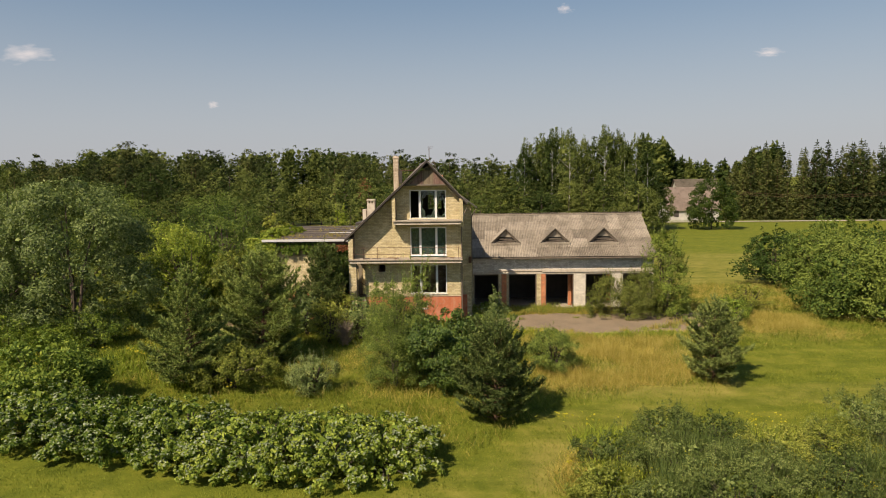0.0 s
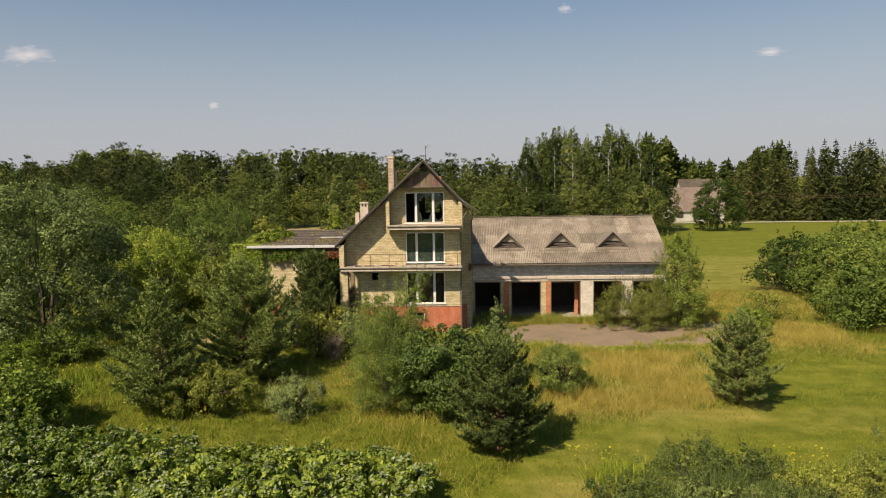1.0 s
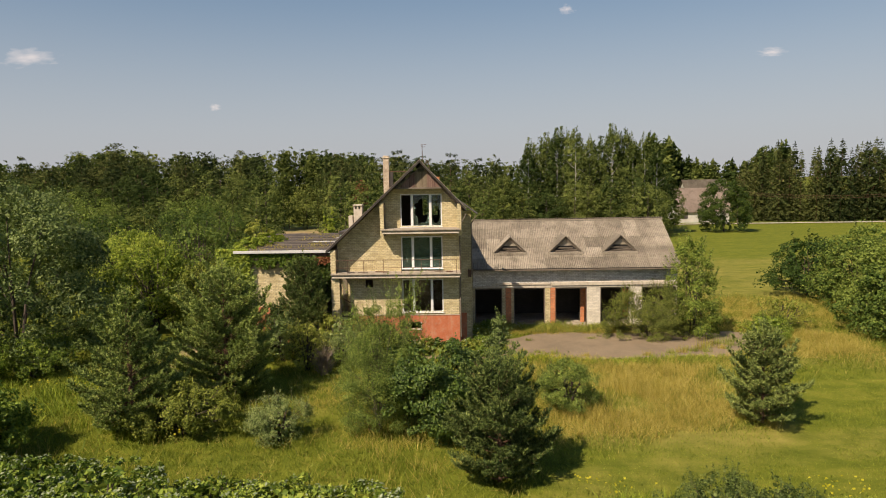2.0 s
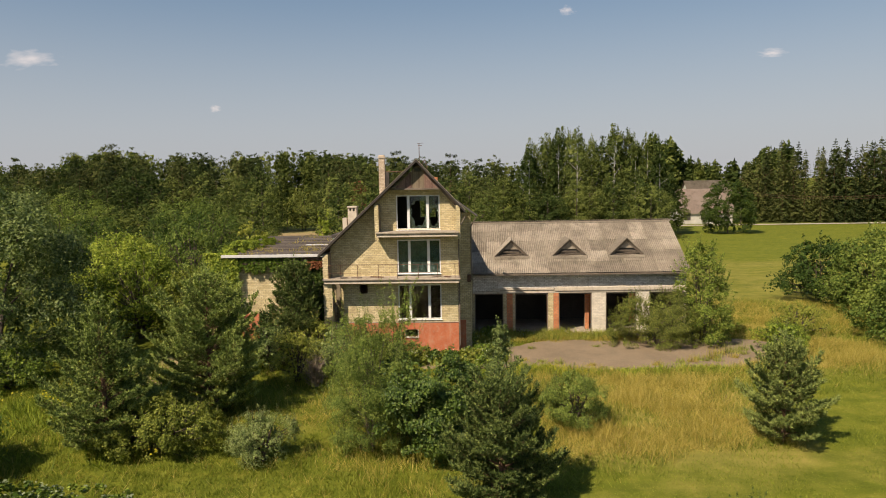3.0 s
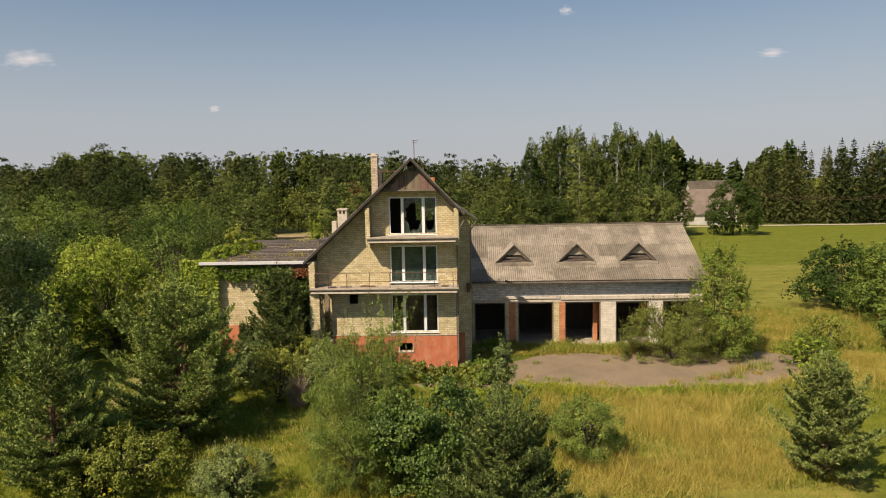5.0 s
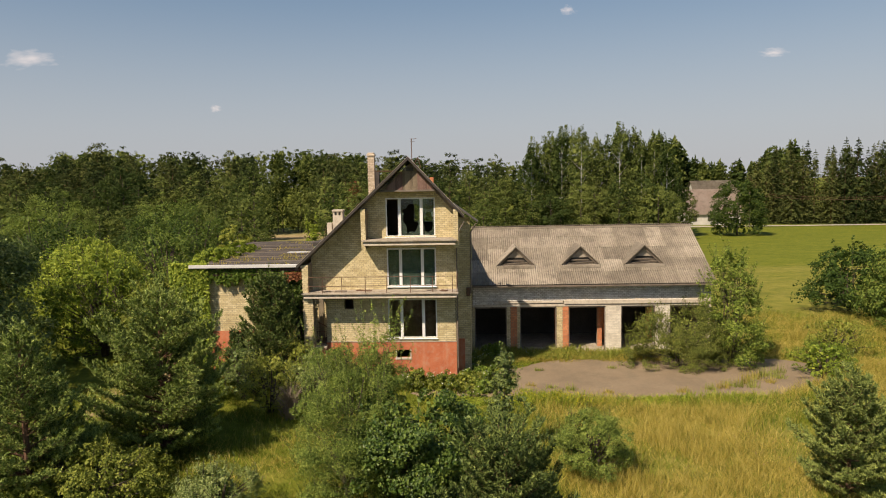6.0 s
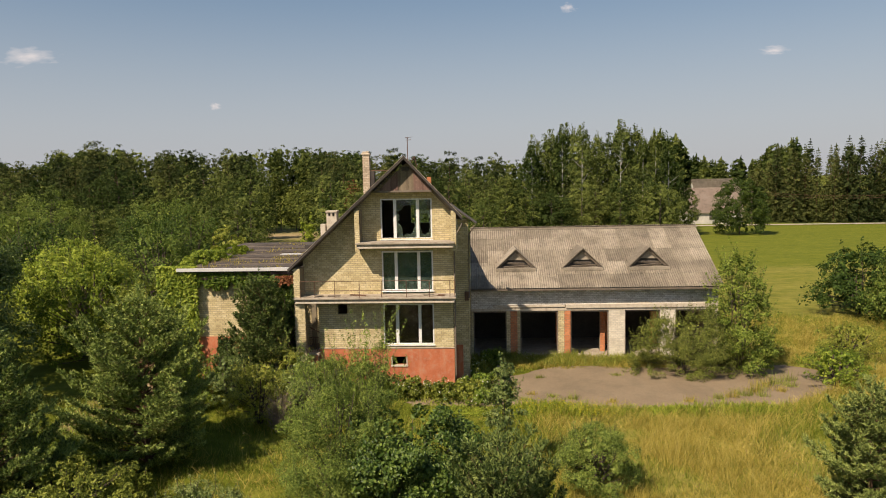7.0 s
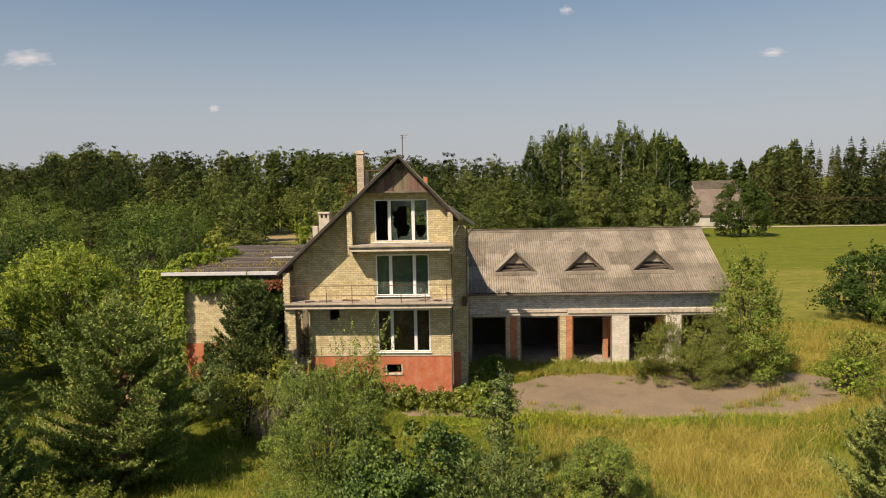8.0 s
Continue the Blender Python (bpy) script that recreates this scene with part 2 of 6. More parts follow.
ROOM_BROWN = weathered("brown_interior_paint", (0.05, 0.028, 0.02), (0.15, 0.085, 0.065), (0.36, 0.23, 0.18), 3, 0.9, 0.8, 0.2)
# The shade inside rooms, bays and openings is put into this dark colour.
DARK_ROOM = weathered("interior_shade", (0.035, 0.03, 0.026), (0.06, 0.052, 0.045), (0.09, 0.08, 0.07), 10, 0.8, 0.95, 0.2)
INTERIOR = weathered("bare_interior_plaster", (0.10, 0.085, 0.07), (0.17, 0.145, 0.12), (0.25, 0.22, 0.18), 10, 0.8, 0.95, 0.2)
ASPHALT = weathered("worn_asphalt", (0.154, 0.113, 0.069), (0.204, 0.152, 0.095), (0.251, 0.192, 0.122), 12, 0.35, 0.95, 0.12, (0.10, 0.085, 0.055), 0.4)
GRAVEL = weathered("gravel_road", (0.33, 0.29, 0.24), (0.44, 0.39, 0.33), (0.53, 0.48, 0.41), 8, 0.3, 0.95, 0.3)
WHITE_WALL = weathered("white_render", (0.38, 0.36, 0.32), (0.50, 0.48, 0.43), (0.60, 0.57, 0.52), 10, 0.5, 0.9, 0.1)
BROWN_TILE = weathered("brown_roof_sheet", (0.27, 0.205, 0.165), (0.35, 0.275, 0.225), (0.42, 0.34, 0.285), 8, 0.5, 0.85, 0.2)


def glass_material(name, tint, rough=0.06, spec=0.5):
    m, nt, bs = material(name)
    bs.inputs["Base Color"].default_value = (*tint, 1)
    bs.inputs["Roughness"].default_value = rough
    bs.inputs["Transmission Weight"].default_value = 1.0
    bs.inputs["IOR"].default_value = 1.45
    bs.inputs["Specular IOR Level"].default_value = spec
    g = noise_of(nt, 2.0, 2, 0.5, None, False)
    bump(nt, bs, g, 0.04, 0.01)
    return m


GLASS = glass_material("window_glass", (0.8, 0.9, 0.86))


def sheen_film_glass():
    """Old glass: smears run down it, and its teal film paints in reflected sky."""
    m, nt, bs = material("sheen_film_glass")
    smear = noise_of(nt, 2.4, 5, 0.65, (1.6, 1.0, 0.6), False)
    bs.inputs["Base Color"].default_value = (0.30, 0.40, 0.36, 1)
    bs.inputs["IOR"].default_value = 1.45
    nt.links.new(ramp(nt, smear, [(0.40, (0.97, 0.97, 0.97)), (0.58, (0.9, 0.9, 0.9)), (0.72, (0.6, 0.6, 0.6))]), bs.inputs["Transmission Weight"])
    bs.inputs["Roughness"].default_value = 0.08
    return m


GLASS_SHEEN_FILM = sheen_film_glass()


def ground_material():
    m, nt, bs = material("meadow_ground")
    fine = noise_of(nt, 14.0, 8, 0.8, None, False)
    mid = noise_of(nt, 0.9, 5, 0.6, None, False)
    rows = noise_of(nt, 1.0, 4, 0.6, (0.15, 1.1, 1.0), False)
    big = noise_of(nt, 0.11, 4, 0.55, None, False)
    cover = nt.nodes.new("ShaderNodeAttribute")
    cover.attribute_name = "dry"
    soil = nt.nodes.new("ShaderNodeAttribute")
    soil.attribute_name = "soil"
    both = math_of(nt, "ADD", math_of(nt, "MULTIPLY", fine, 0.4), math_of(nt, "ADD", math_of(nt, "MULTIPLY", mid, 0.3), math_of(nt, "MULTIPLY", rows, 0.3)))
    green = ramp(nt, both, [(0.33, (0.046, 0.070, 0.008)), (0.5, (0.120, 0.140, 0.015)), (0.68, (0.235, 0.218, 0.034))])
    dry = ramp(nt, both, [(0.3, (0.12, 0.122, 0.024)), (0.5, (0.222, 0.200, 0.045)), (0.7, (0.33, 0.275, 0.078))])
    bare = ramp(nt, both, [(0.3, (0.22, 0.15, 0.08)), (0.5, (0.34, 0.25, 0.14)), (0.7, (0.44, 0.33, 0.2))])
    mask = ramp(nt, math_of(nt, "ADD", math_of(nt, "MULTIPLY", big, 0.45), math_of(nt, "ADD", math_of(nt, "MULTIPLY", mid, 0.25), math_of(nt, "MULTIPLY", cover.outputs["Fac"], 0.5))), [(0.42, (0, 0, 0)), (0.68, (0.9, 0.9, 0.9))])
    col = mix_col(nt, green, dry, mask)
    nt.links.new(mix_col(nt, col, bare, math_of(nt, "MULTIPLY", soil.outputs["Fac"], math_of(nt, "ADD", mid, 0.5), True)), bs.inputs["Base Color"])
    bs.inputs["Roughness"].default_value = 0.95
    bs.inputs["Specular IOR Level"].default_value = 0.1
    bump(nt, bs, math_of(nt, "ADD", fine, mid), 0.6, 0.08)
    return m


GROUND = ground_material()


# ---- building helpers ----
def finish(name, me, material_of, parent=None, label="", smooth=False):
    ob = new(name, me)
    if material_of is not None and not me.materials:
        me.materials.append(material_of)
    if smooth:
        me.polygons.foreach_set("use_smooth", np.ones(len(me.polygons), dtype=bool))
    if parent is not None:
        ob.parent = parent
    if label:
        tagged(ob, label)
    return ob


def part(name, bm, material_of, parent, label="", smooth=False):
    """Links a bmesh as one mesh object under a thing or a part."""
    me = bpy.data.meshes.new(name)
    bm.to_mesh(me)
    bm.free()
    return finish(name, me, material_of, parent, label, smooth)


def thing(name, label, category, at=(0, 0, 0), group="", kind=""):
    ob = new(name)
    ob.location = at
    return tagged(ob, label, category, group, kind)


def add_box(bm, lo, hi, bevel=0.0):
    x0, y0, z0 = lo
    x1, y1, z1 = hi
    vs = [bm.verts.new(p) for p in ((x0, y0, z0), (x1, y0, z0), (x1, y1, z0), (x0, y1, z0), (x0, y0, z1), (x1, y0, z1), (x1, y1, z1), (x0, y1, z1))]
    fs = [bm.faces.new([vs[i] for i in f]) for f in ((3, 2, 1, 0), (4, 5, 6, 7), (0, 1, 5, 4), (1, 2, 6, 5), (2, 3, 7, 6), (3, 0, 4, 7))]
    if bevel:
        edges = list({e for f in fs for e in f.edges})
        bmesh.ops.bevel(bm, geom=edges, offset=bevel, segments=1, affect="EDGES")
    return vs


def box(lo, hi, bevel=0.0):
    bm = bmesh.new()
    add_box(bm, lo, hi, bevel)
    return bm


def add_prism(bm, outline, y0, y1):
    """A slab with an outline in x and z, from y0 to y1 (outline counter-clockwise seen from the front)."""
    a = [bm.verts.new((x, y0, z)) for x, z in outline]
    b = [bm.verts.new((x, y1, z)) for x, z in outline]
    bm.faces.new(a)
    bm.faces.new(b[::-1])
    n = len(a)
    for i in range(n):
        bm.faces.new((a[(i + 1) % n], a[i], b[i], b[(i + 1) % n]))


def add_tube(bm, p0, p1, r0, r1=None, sides=7):
    """A tapered rod between two points."""
    p0, p1 = Vector(p0), Vector(p1)
    r1 = r0 if r1 is None else r1
    q = (p1 - p0).to_track_quat("Z", "Y")
    rings = []
    for p, r in ((p0, r0), (p1, r1)):
        rings.append([bm.verts.new(p + q @ Vector((r * math.cos(a), r * math.sin(a), 0))) for a in (2 * math.pi * i / sides for i in range(sides))])
    for i in range(sides):
        bm.faces.new((rings[0][i], rings[0][(i + 1) % sides], rings[1][(i + 1) % sides], rings[1][i]))
    bm.faces.new(rings[0][::-1])
    bm.faces.new(rings[1])


def mesh_from(name, verts, faces):
    """A mesh from an array of corners and an array of faces that all have the same number of corners."""
    me = bpy.data.meshes.new(name)
    n, k = faces.shape
    me.vertices.add(len(verts))
    me.vertices.foreach_set("co", np.ascontiguousarray(verts, dtype=np.float32).ravel())
    me.loops.add(n * k)
    me.loops.foreach_set("vertex_index", np.ascontiguousarray(faces, dtype=np.int32).ravel())
    me.polygons.add(n)
    me.polygons.foreach_set("loop_start", np.arange(0, n * k, k, dtype=np.int32))
    me.polygons.foreach_set("use_smooth", np.zeros(n, dtype=bool))
    me.update(calc_edges=True)
    return me


def unit(v):
    return v / np.maximum(np.linalg.norm(v, axis=1, keepdims=True), 1e-6)


def leaf_quads(centres, out, size, rng, aspect=0.55, spread=0.65, along=None):
    """Pointed four-cornered leaves at the centres, facing more or less along out; along: the way in which their length lies."""
    n = len(centres)
    nrm = unit(out + rng.normal(0, spread, (n, 3)))
    side = unit(np.cross(nrm, rng.normal(0, 1, (n, 3)) if along is None else along + rng.normal(0, 0.3, (n, 3))))
    up = np.cross(nrm, side)
    s = (size * rng.uniform(0.6, 1.35, n))[:, None]
    a, b = up * s * 0.5, side * s * 0.5 * aspect
    v = np.stack((centres - a, centres + b + nrm * s * 0.08, centres + a, centres - b + nrm * s * 0.08), axis=1).reshape(-1, 3)
    return v, np.arange(4 * n).reshape(n, 4)


def blades(base, tip, width, rng):
    """Thin triangles from base to tip."""
    n = len(base)
    side = unit(np.cross(tip - base, rng.normal(0, 1, (n, 3)))) * (width * rng.uniform(0.7, 1.3, n))[:, None] * 0.5
    v = np.stack((base - side, base + side, tip), axis=1).reshape(-1, 3)
    return v, np.arange(3 * n).reshape(n, 3)

# ---- vegetation ----
def lobed_crown(rng, clumps, per, rx, ry, z0, z1, shape, rag, clump_r, lobes, flat=0.8, loose=0.22):
    """Places and outward ways of leaves: lobes round the crown's outside, clumps on each lobe, leaves round each clump.
    shape gives the crown's half width at a height from 0 to 1. Returns leaf places, their ways and the clumps' centres."""
    up = np.array((0, 0, 1.0))
    t = (np.arange(lobes) + rng.uniform(0.0, 1.0, lobes)) / lobes
    ang = np.arange(lobes) * 2.39996 + rng.uniform(-0.6, 0.6, lobes) + rng.uniform(0, 6.28)
    lr = min(rx, ry, (z1 - z0) * 0.8) * 1.05 / lobes ** 0.38 * rng.uniform(0.7, 1.3, lobes)
    w = np.array([shape(a) for a in t])
    lr = lr * (0.45 + 0.55 * np.clip(w, 0, 1))
    rad = np.maximum(w * rng.uniform(1 - rag * 0.6, 1 + rag * 0.4, lobes) - 0.8 * lr / min(rx, ry), 0.02)
    flatway = np.stack((np.cos(ang), np.sin(ang), np.zeros(lobes)), axis=1)
    centre = flatway * (rad[:, None] * np.array((rx, ry, 0.0))) + up * (z0 + lr * 0.6 + (z1 - z0 - 1.45 * lr) * t)[:, None]
    owner = rng.choice(lobes, clumps, p=lr ** 2 / (lr ** 2).sum())
    out = unit(rng.normal(0, 1, (clumps, 3)) + flatway[owner] * 0.75 * np.clip(w[owner], 0.2, 1)[:, None] + up * 0.45)
    c = centre[owner] + out * (lr[owner] * rng.uniform(0.68, 1.0, clumps))[:, None] * np.array((1, 1, flat))
    stray = rng.random(clumps) < loose
    ct = rng.uniform(0.02, 0.96, clumps)
    ca = rng.uniform(0, 2 * math.pi, clumps)
    cw = np.array([shape(a) for a in ct]) * rng.uniform(0.6, 0.97, clumps)
    between = np.stack((rx * cw * np.cos(ca), ry * cw * np.sin(ca), z0 + (z1 - z0) * ct * 0.96), axis=1)
    c = np.where(stray[:, None], between, c)
    out = np.where(stray[:, None], unit(between - np.array((0, 0, z0 + (z1 - z0) * 0.35))), out)
    cr = np.minimum(clump_r, lr[owner] * 0.5) * rng.uniform(0.6, 1.3, clumps)
    ways = unit(rng.normal(0, 1, (clumps * per, 3)) + up * 0.25).reshape(clumps, per, 3)
    r = rng.uniform(0.35, 1.0, (clumps, per, 1)) ** 0.5
    pts = c[:, None, :] + ways * r * cr[:, None, None] * np.array((1.0, 1.0, 0.75))
    nrm = ways * 0.55 + out[:, None, :] * 0.8 + up * 0.3
    return pts.reshape(-1, 3), unit(nrm.reshape(-1, 3)), c


def broadleaf(name, label, category, at, height, rx, leaf, leaf_mat, seed, ry=None, clumps=90, per=110, clump_r=0.55, low=0.08, shape=None, rag=0.25, bark=BARK, trunk_r=0.08, stems=5, aspect=0.55, group="", droop=0.0, flecks=None, shoots=0, core=0.3, reach=1.0, lobes=15, loose=0.22):
    """A tree or shrub: tapered stems and limbs, and a crown of many leaves in lobes and clumps."""
    rng = np.random.default_rng(seed)
    ry = ry or rx
    shape = shape or (lambda t: math.sqrt(max(0.0, 1 - (2 * t - 0.85) ** 2 / 1.4)))
    root = thing(name, label, category, at, group)
    pts, out, c = lobed_crown(rng, clumps, per, rx, ry, height * low, height, shape, rag, clump_r, lobes, 0.8, loose)
    if droop:
        pts[:, 2] -= droop * rng.uniform(0, 1, len(pts)) ** 2
    keep = pts[:, 2] > 0.03
    pts, out = pts[keep], out[keep]
    stalks = []
    if shoots:
        sp, so = [], []
        for _ in range(shoots):
            i = rng.integers(0, clumps)
            p0 = c[i]
            d = np.array((p0[0] * 0.25 / rx + rng.normal(0, 0.18), p0[1] * 0.25 / ry + rng.normal(0, 0.18), 1.0))
            length = min(reach, height * rng.uniform(0.14, 0.3) * (0.5 + 0.6 * p0[2] / height))
            stalks.append((p0, p0 + d * length))
            k = int(length / leaf * 2.6)
            t = rng.uniform(0.1, 1.0, (k, 1))
            w = rng.normal(0, 1, (k, 3)) * np.array((1, 1, 0.3))
            sp.append(p0 + d * length * t + unit(w) * leaf * 0.45)
            so.append(unit(w + np.array((0, 0, 0.7))))
        pts, out = np.concatenate([pts] + sp), np.concatenate([out] + so)
    v, f = leaf_quads(pts, out, leaf, rng, aspect, 0.5)
    if core:
        v, f = joined((v, f), crown_core(height, min(rx, ry), shape, max(low, 0.05), seed, core * 1.5, leaf * 1.7, 420))
    finish("crown", mesh_from("crown", v, f), leaf_mat, root)
    bm = bmesh.new()
    for s in range(stems):
        a = 2 * math.pi * (s + rng.uniform(0, 0.6)) / stems
        lean = rx * rng.uniform(0.15, 0.5) * (0 if stems == 1 else 1)
        top = Vector((lean * math.cos(a), lean * math.sin(a), height * rng.uniform(0.6, 0.85)))
        midp = top * 0.5 + Vector((rng.uniform(-0.1, 0.1), rng.uniform(-0.1, 0.1), 0)) * height * 0.3
        foot = Vector((0.04 * height * 0.3 * math.cos(a), 0.04 * height * 0.3 * math.sin(a), -0.15))
        add_tube(bm, foot, midp, trunk_r, trunk_r * 0.65)
        add_tube(bm, midp, top, trunk_r * 0.65, trunk_r * 0.2)
    for i in range(0, clumps, max(1, clumps // 26)):
        p = Vector(c[i])
        add_tube(bm, Vector((p.x * 0.2, p.y * 0.2, max(0.2, p.z * 0.55))), p, trunk_r * 0.3, trunk_r * 0.08, 4)
    for p, q in stalks:
        add_tube(bm, (p[0] * 0.2, p[1] * 0.2, max(0.1, p[2] * 0.5)), p, trunk_r * 0.16, trunk_r * 0.1, 3)
        add_tube(bm, p, q, trunk_r * 0.12, trunk_r * 0.05, 4)
    part("trunk", bm, bark, root)
    if flecks:
        sel = rng.random(len(pts)) < flecks[1]
        sel &= out[:, 2] > 0.15
        v, f = leaf_quads(pts[sel] + out[sel] * 0.06, out[sel] + np.array((0, 0, 0.8)), leaf * 0.9, rng, aspect)
        finish("pale_leaves", mesh_from("pale_leaves", v, f), flecks[0], root, flecks[2])
    return root


def pine(name, label, at, height, radius, seed, mat=None, low=0.04, group="", plump=0.5, gap=0.42, boughs=7, shoot=0.3, needle=0.13, width=0.036, needles=17, lateral=0.15, steep=0.12, lift=1.0):
    """A young pine: trunk, whorls of boughs that curve upwards, side twigs, and bottle-brush shoots of needles on their outer parts.
    plump runs from a cone (0) to an egg (1)."""
    rng = np.random.default_rng(seed)
    root = thing(name, label, "pine tree", at, group)
    bm = bmesh.new()
    add_tube(bm, (0, 0, -0.2), (0, 0, height * 0.55), 0.02 * height, 0.012 * height)
    add_tube(bm, (0, 0, height * 0.55), (0, 0, height * 0.95), 0.012 * height, 0.004 * height)
    base, way, long = [], [], []
    up = np.array((0, 0, 1.0))
    whorls = int(height * 0.9 / gap)
    for w in range(whorls):
        t = w / whorls
        wide = (1 - t) ** 0.85 * (1 - plump) + math.sqrt(max(0.0, 1 - t ** 2.2)) * plump
        wide *= 0.78 + 0.22 * min(1, t * 6)
        n = boughs + int(rng.integers(-1, 2))
        turn = rng.uniform(0, 2 * math.pi)
        for k in range(n):
            a = turn + 2 * math.pi * k / n + rng.uniform(-0.3, 0.3)
            lump = 1.0 + 0.45 * noise.noise(Vector((math.cos(a) * 1.2, math.sin(a) * 1.2, t * 2.6 + seed)))
            length = max(0.3, (radius - 0.15) * wide * lump * rng.uniform(0.72, 1.05))
            d = np.array((math.cos(a), math.sin(a), 0.0))
            side = np.array((-d[1], d[0], 0.0))
            z = height * low + height * (0.88 - low) * t + rng.uniform(-0.4, 0.4) * gap
            rise = 0.05 + steep + 0.75 * t ** 1.5 + rng.uniform(-0.1, 0.1)
            bend = 0.22 + 0.2 * t

            def along(u):
                return np.array((0, 0, z)) + d * length * u + up * length * (rise * u + bend * u * u)

            def heading(u):
                g = d + up * (rise + 2 * bend * u)
                return g / np.linalg.norm(g)

            add_tube(bm, along(0.0), along(0.55), 0.014 + 0.008 * length, 0.014, 5)
            add_tube(bm, along(0.55), along(1.0), 0.014, 0.006, 4)
            m = max(2, int(length * 0.72 / lateral))
            for i in range(m + 1):
                u = 0.28 + 0.72 * i / m
                p, h = along(u), heading(u)
                for s in (-1, 1):
                    out = min(1.0, length * 0.55 * (1.15 - u) * min(1, u * 1.9)) * rng.uniform(0.6, 1.2) + 0.06
                    twig = h * 0.62 + side * s * rng.uniform(0.55, 0.85) + up * rng.uniform(0.0, 0.22)
                    twig = twig / np.linalg.norm(twig)
                    if out > 0.3:
                        add_tube(bm, p, p + twig * out, 0.008, 0.004, 3)
                    steps = max(1, int(out / (lateral * 0.95)))
                    for j in range(steps):
                        q = p + twig * out * (j + 0.4) / steps + rng.normal(0, 0.025, 3)
                        base.append(q)
                        way.append(twig * 0.8 + up * rng.uniform(0.1, 1.1) * lift + rng.normal(0, 0.2, 3))
                        long.append(shoot * rng.uniform(0.65, 1.0))
                base.append(p)
                way.append(h + up * rng.uniform(0.3, 0.9) * lift + rng.normal(0, 0.15, 3))
                long.append(shoot * rng.uniform(0.7, 1.0))
            for j in (-1, 0, 1):
                base.append(along(1.0))
                way.append(heading(1.0) + side * 0.55 * j + up * 0.4)
                long.append(shoot * rng.uniform(0.9, 1.35))
    for k in range(6):
        a = 2 * math.pi * k / 5 + seed
        lean = 0.0 if k == 5 else 0.42
        for j in range(3 if k == 5 else 2):
            base.append(np.array((math.cos(a) * lean * 0.3 * j, math.sin(a) * lean * 0.3 * j, height * 0.9 - 0.1 + 0.4 * j)))
            way.append(up + np.array((math.cos(a), math.sin(a), 0)) * lean)
            long.append(0.5 if k == 5 else 0.42)
    base, way, long = np.array(base), unit(np.array(way)), np.array(long)
    b0, axis, far = np.repeat(base, needles, axis=0), np.repeat(way, needles, axis=0), np.repeat(long, needles)
    u = rng.uniform(0.0, 1.0, len(b0))
    b = b0 + axis * (far * u)[:, None]
    d = unit(axis * (0.55 + 0.5 * u)[:, None] + unit(rng.normal(0, 1, (len(b), 3))) * 0.8)
    v, f = blades(b, b + d * (needle * rng.uniform(0.75, 1.2, len(b)))[:, None], width, rng)
    finish("crown", mesh_from("crown", v, f), mat or NEEDLE, root)
    part("trunk", bm, BARK_PINE, root)
    return root


def crown_core(height, radius, shape, low, seed, fill, leaf, n=150):
    """The dense inside of a crown: larger leaves in a mass about its middle."""
    rng = np.random.default_rng(seed)
    t = rng.uniform(0.04, 0.85, n)
    a = rng.uniform(0, 2 * math.pi, n)
    w = radius * fill * np.array([max(0.05, shape(u)) for u in t]) * np.sqrt(rng.uniform(0.2, 1.0, n))
    p = np.stack((w * np.cos(a), w * np.sin(a), height * (low + (1 - low) * t)), axis=1)
    return leaf_quads(p, unit(rng.normal(0, 1, (n, 3))), leaf, rng, 0.8)


def joined(a, b):
    return np.concatenate((a[0], b[0])), np.concatenate((a[1], b[1] + len(a[0])))


def cone_tree_mesh(height, radius, tiers, seed, spray=0.8):
    """A spruce's crown: tiers of drooping boughs, each a row of sprays with curtains of twigs hanging below."""
    rng = np.random.default_rng(seed)
    pts, ways, runs = [], [], []
    for i in range(tiers):
        t = (i + rng.uniform(-0.2, 0.2)) / tiers
        z = height * (0.03 + 0.95 * t)
        r = radius * max(0.03, 1 - t) ** 0.8
        n = int(5 + 4 * (1 - t))
        turn = rng.uniform(0, 6.28)
        for k in range(n):
            a = turn + 2 * math.pi * k / n + rng.uniform(-0.25, 0.25)
            length = r * rng.uniform(0.7, 1.15)
            d = np.array((math.cos(a), math.sin(a), 0.0))
            m = max(2, int(length / spray * 1.4))
            for j in range(m):
                u = (j + 0.7) / m
                p = d * length * u + np.array((0, 0, z - length * 0.42 * u + length * 0.16 * u ** 3))
                for q in (-0.4, 0.4):
                    pts.append(p + np.array((-d[1], d[0], 0.0)) * q * spray * (1.3 - u) + rng.normal(0, 0.1, 3))
                    ways.append(d * 0.35 + np.array((0, 0, 1.0)))
                    runs.append(d + np.array((-d[1], d[0], 0.0)) * q * 1.6 + np.array((0, 0, -0.35)))
    for j in range(6):
        pts.append(np.array((0, 0, height * (0.94 + 0.055 * j / 6))))
        ways.append(np.array((math.cos(j * 2.4), math.sin(j * 2.4), 0.3)))
        runs.append(np.array((0, 0, 1.0)))
    v = leaf_quads(np.array(pts), unit(np.array(ways)), spray, rng, 0.42, 0.3, np.array(runs))
    return joined(v, crown_core(height, radius, lambda t: (1 - t) ** 0.9 + 0.02, 0.03, seed, 0.55, spray * 1.8))


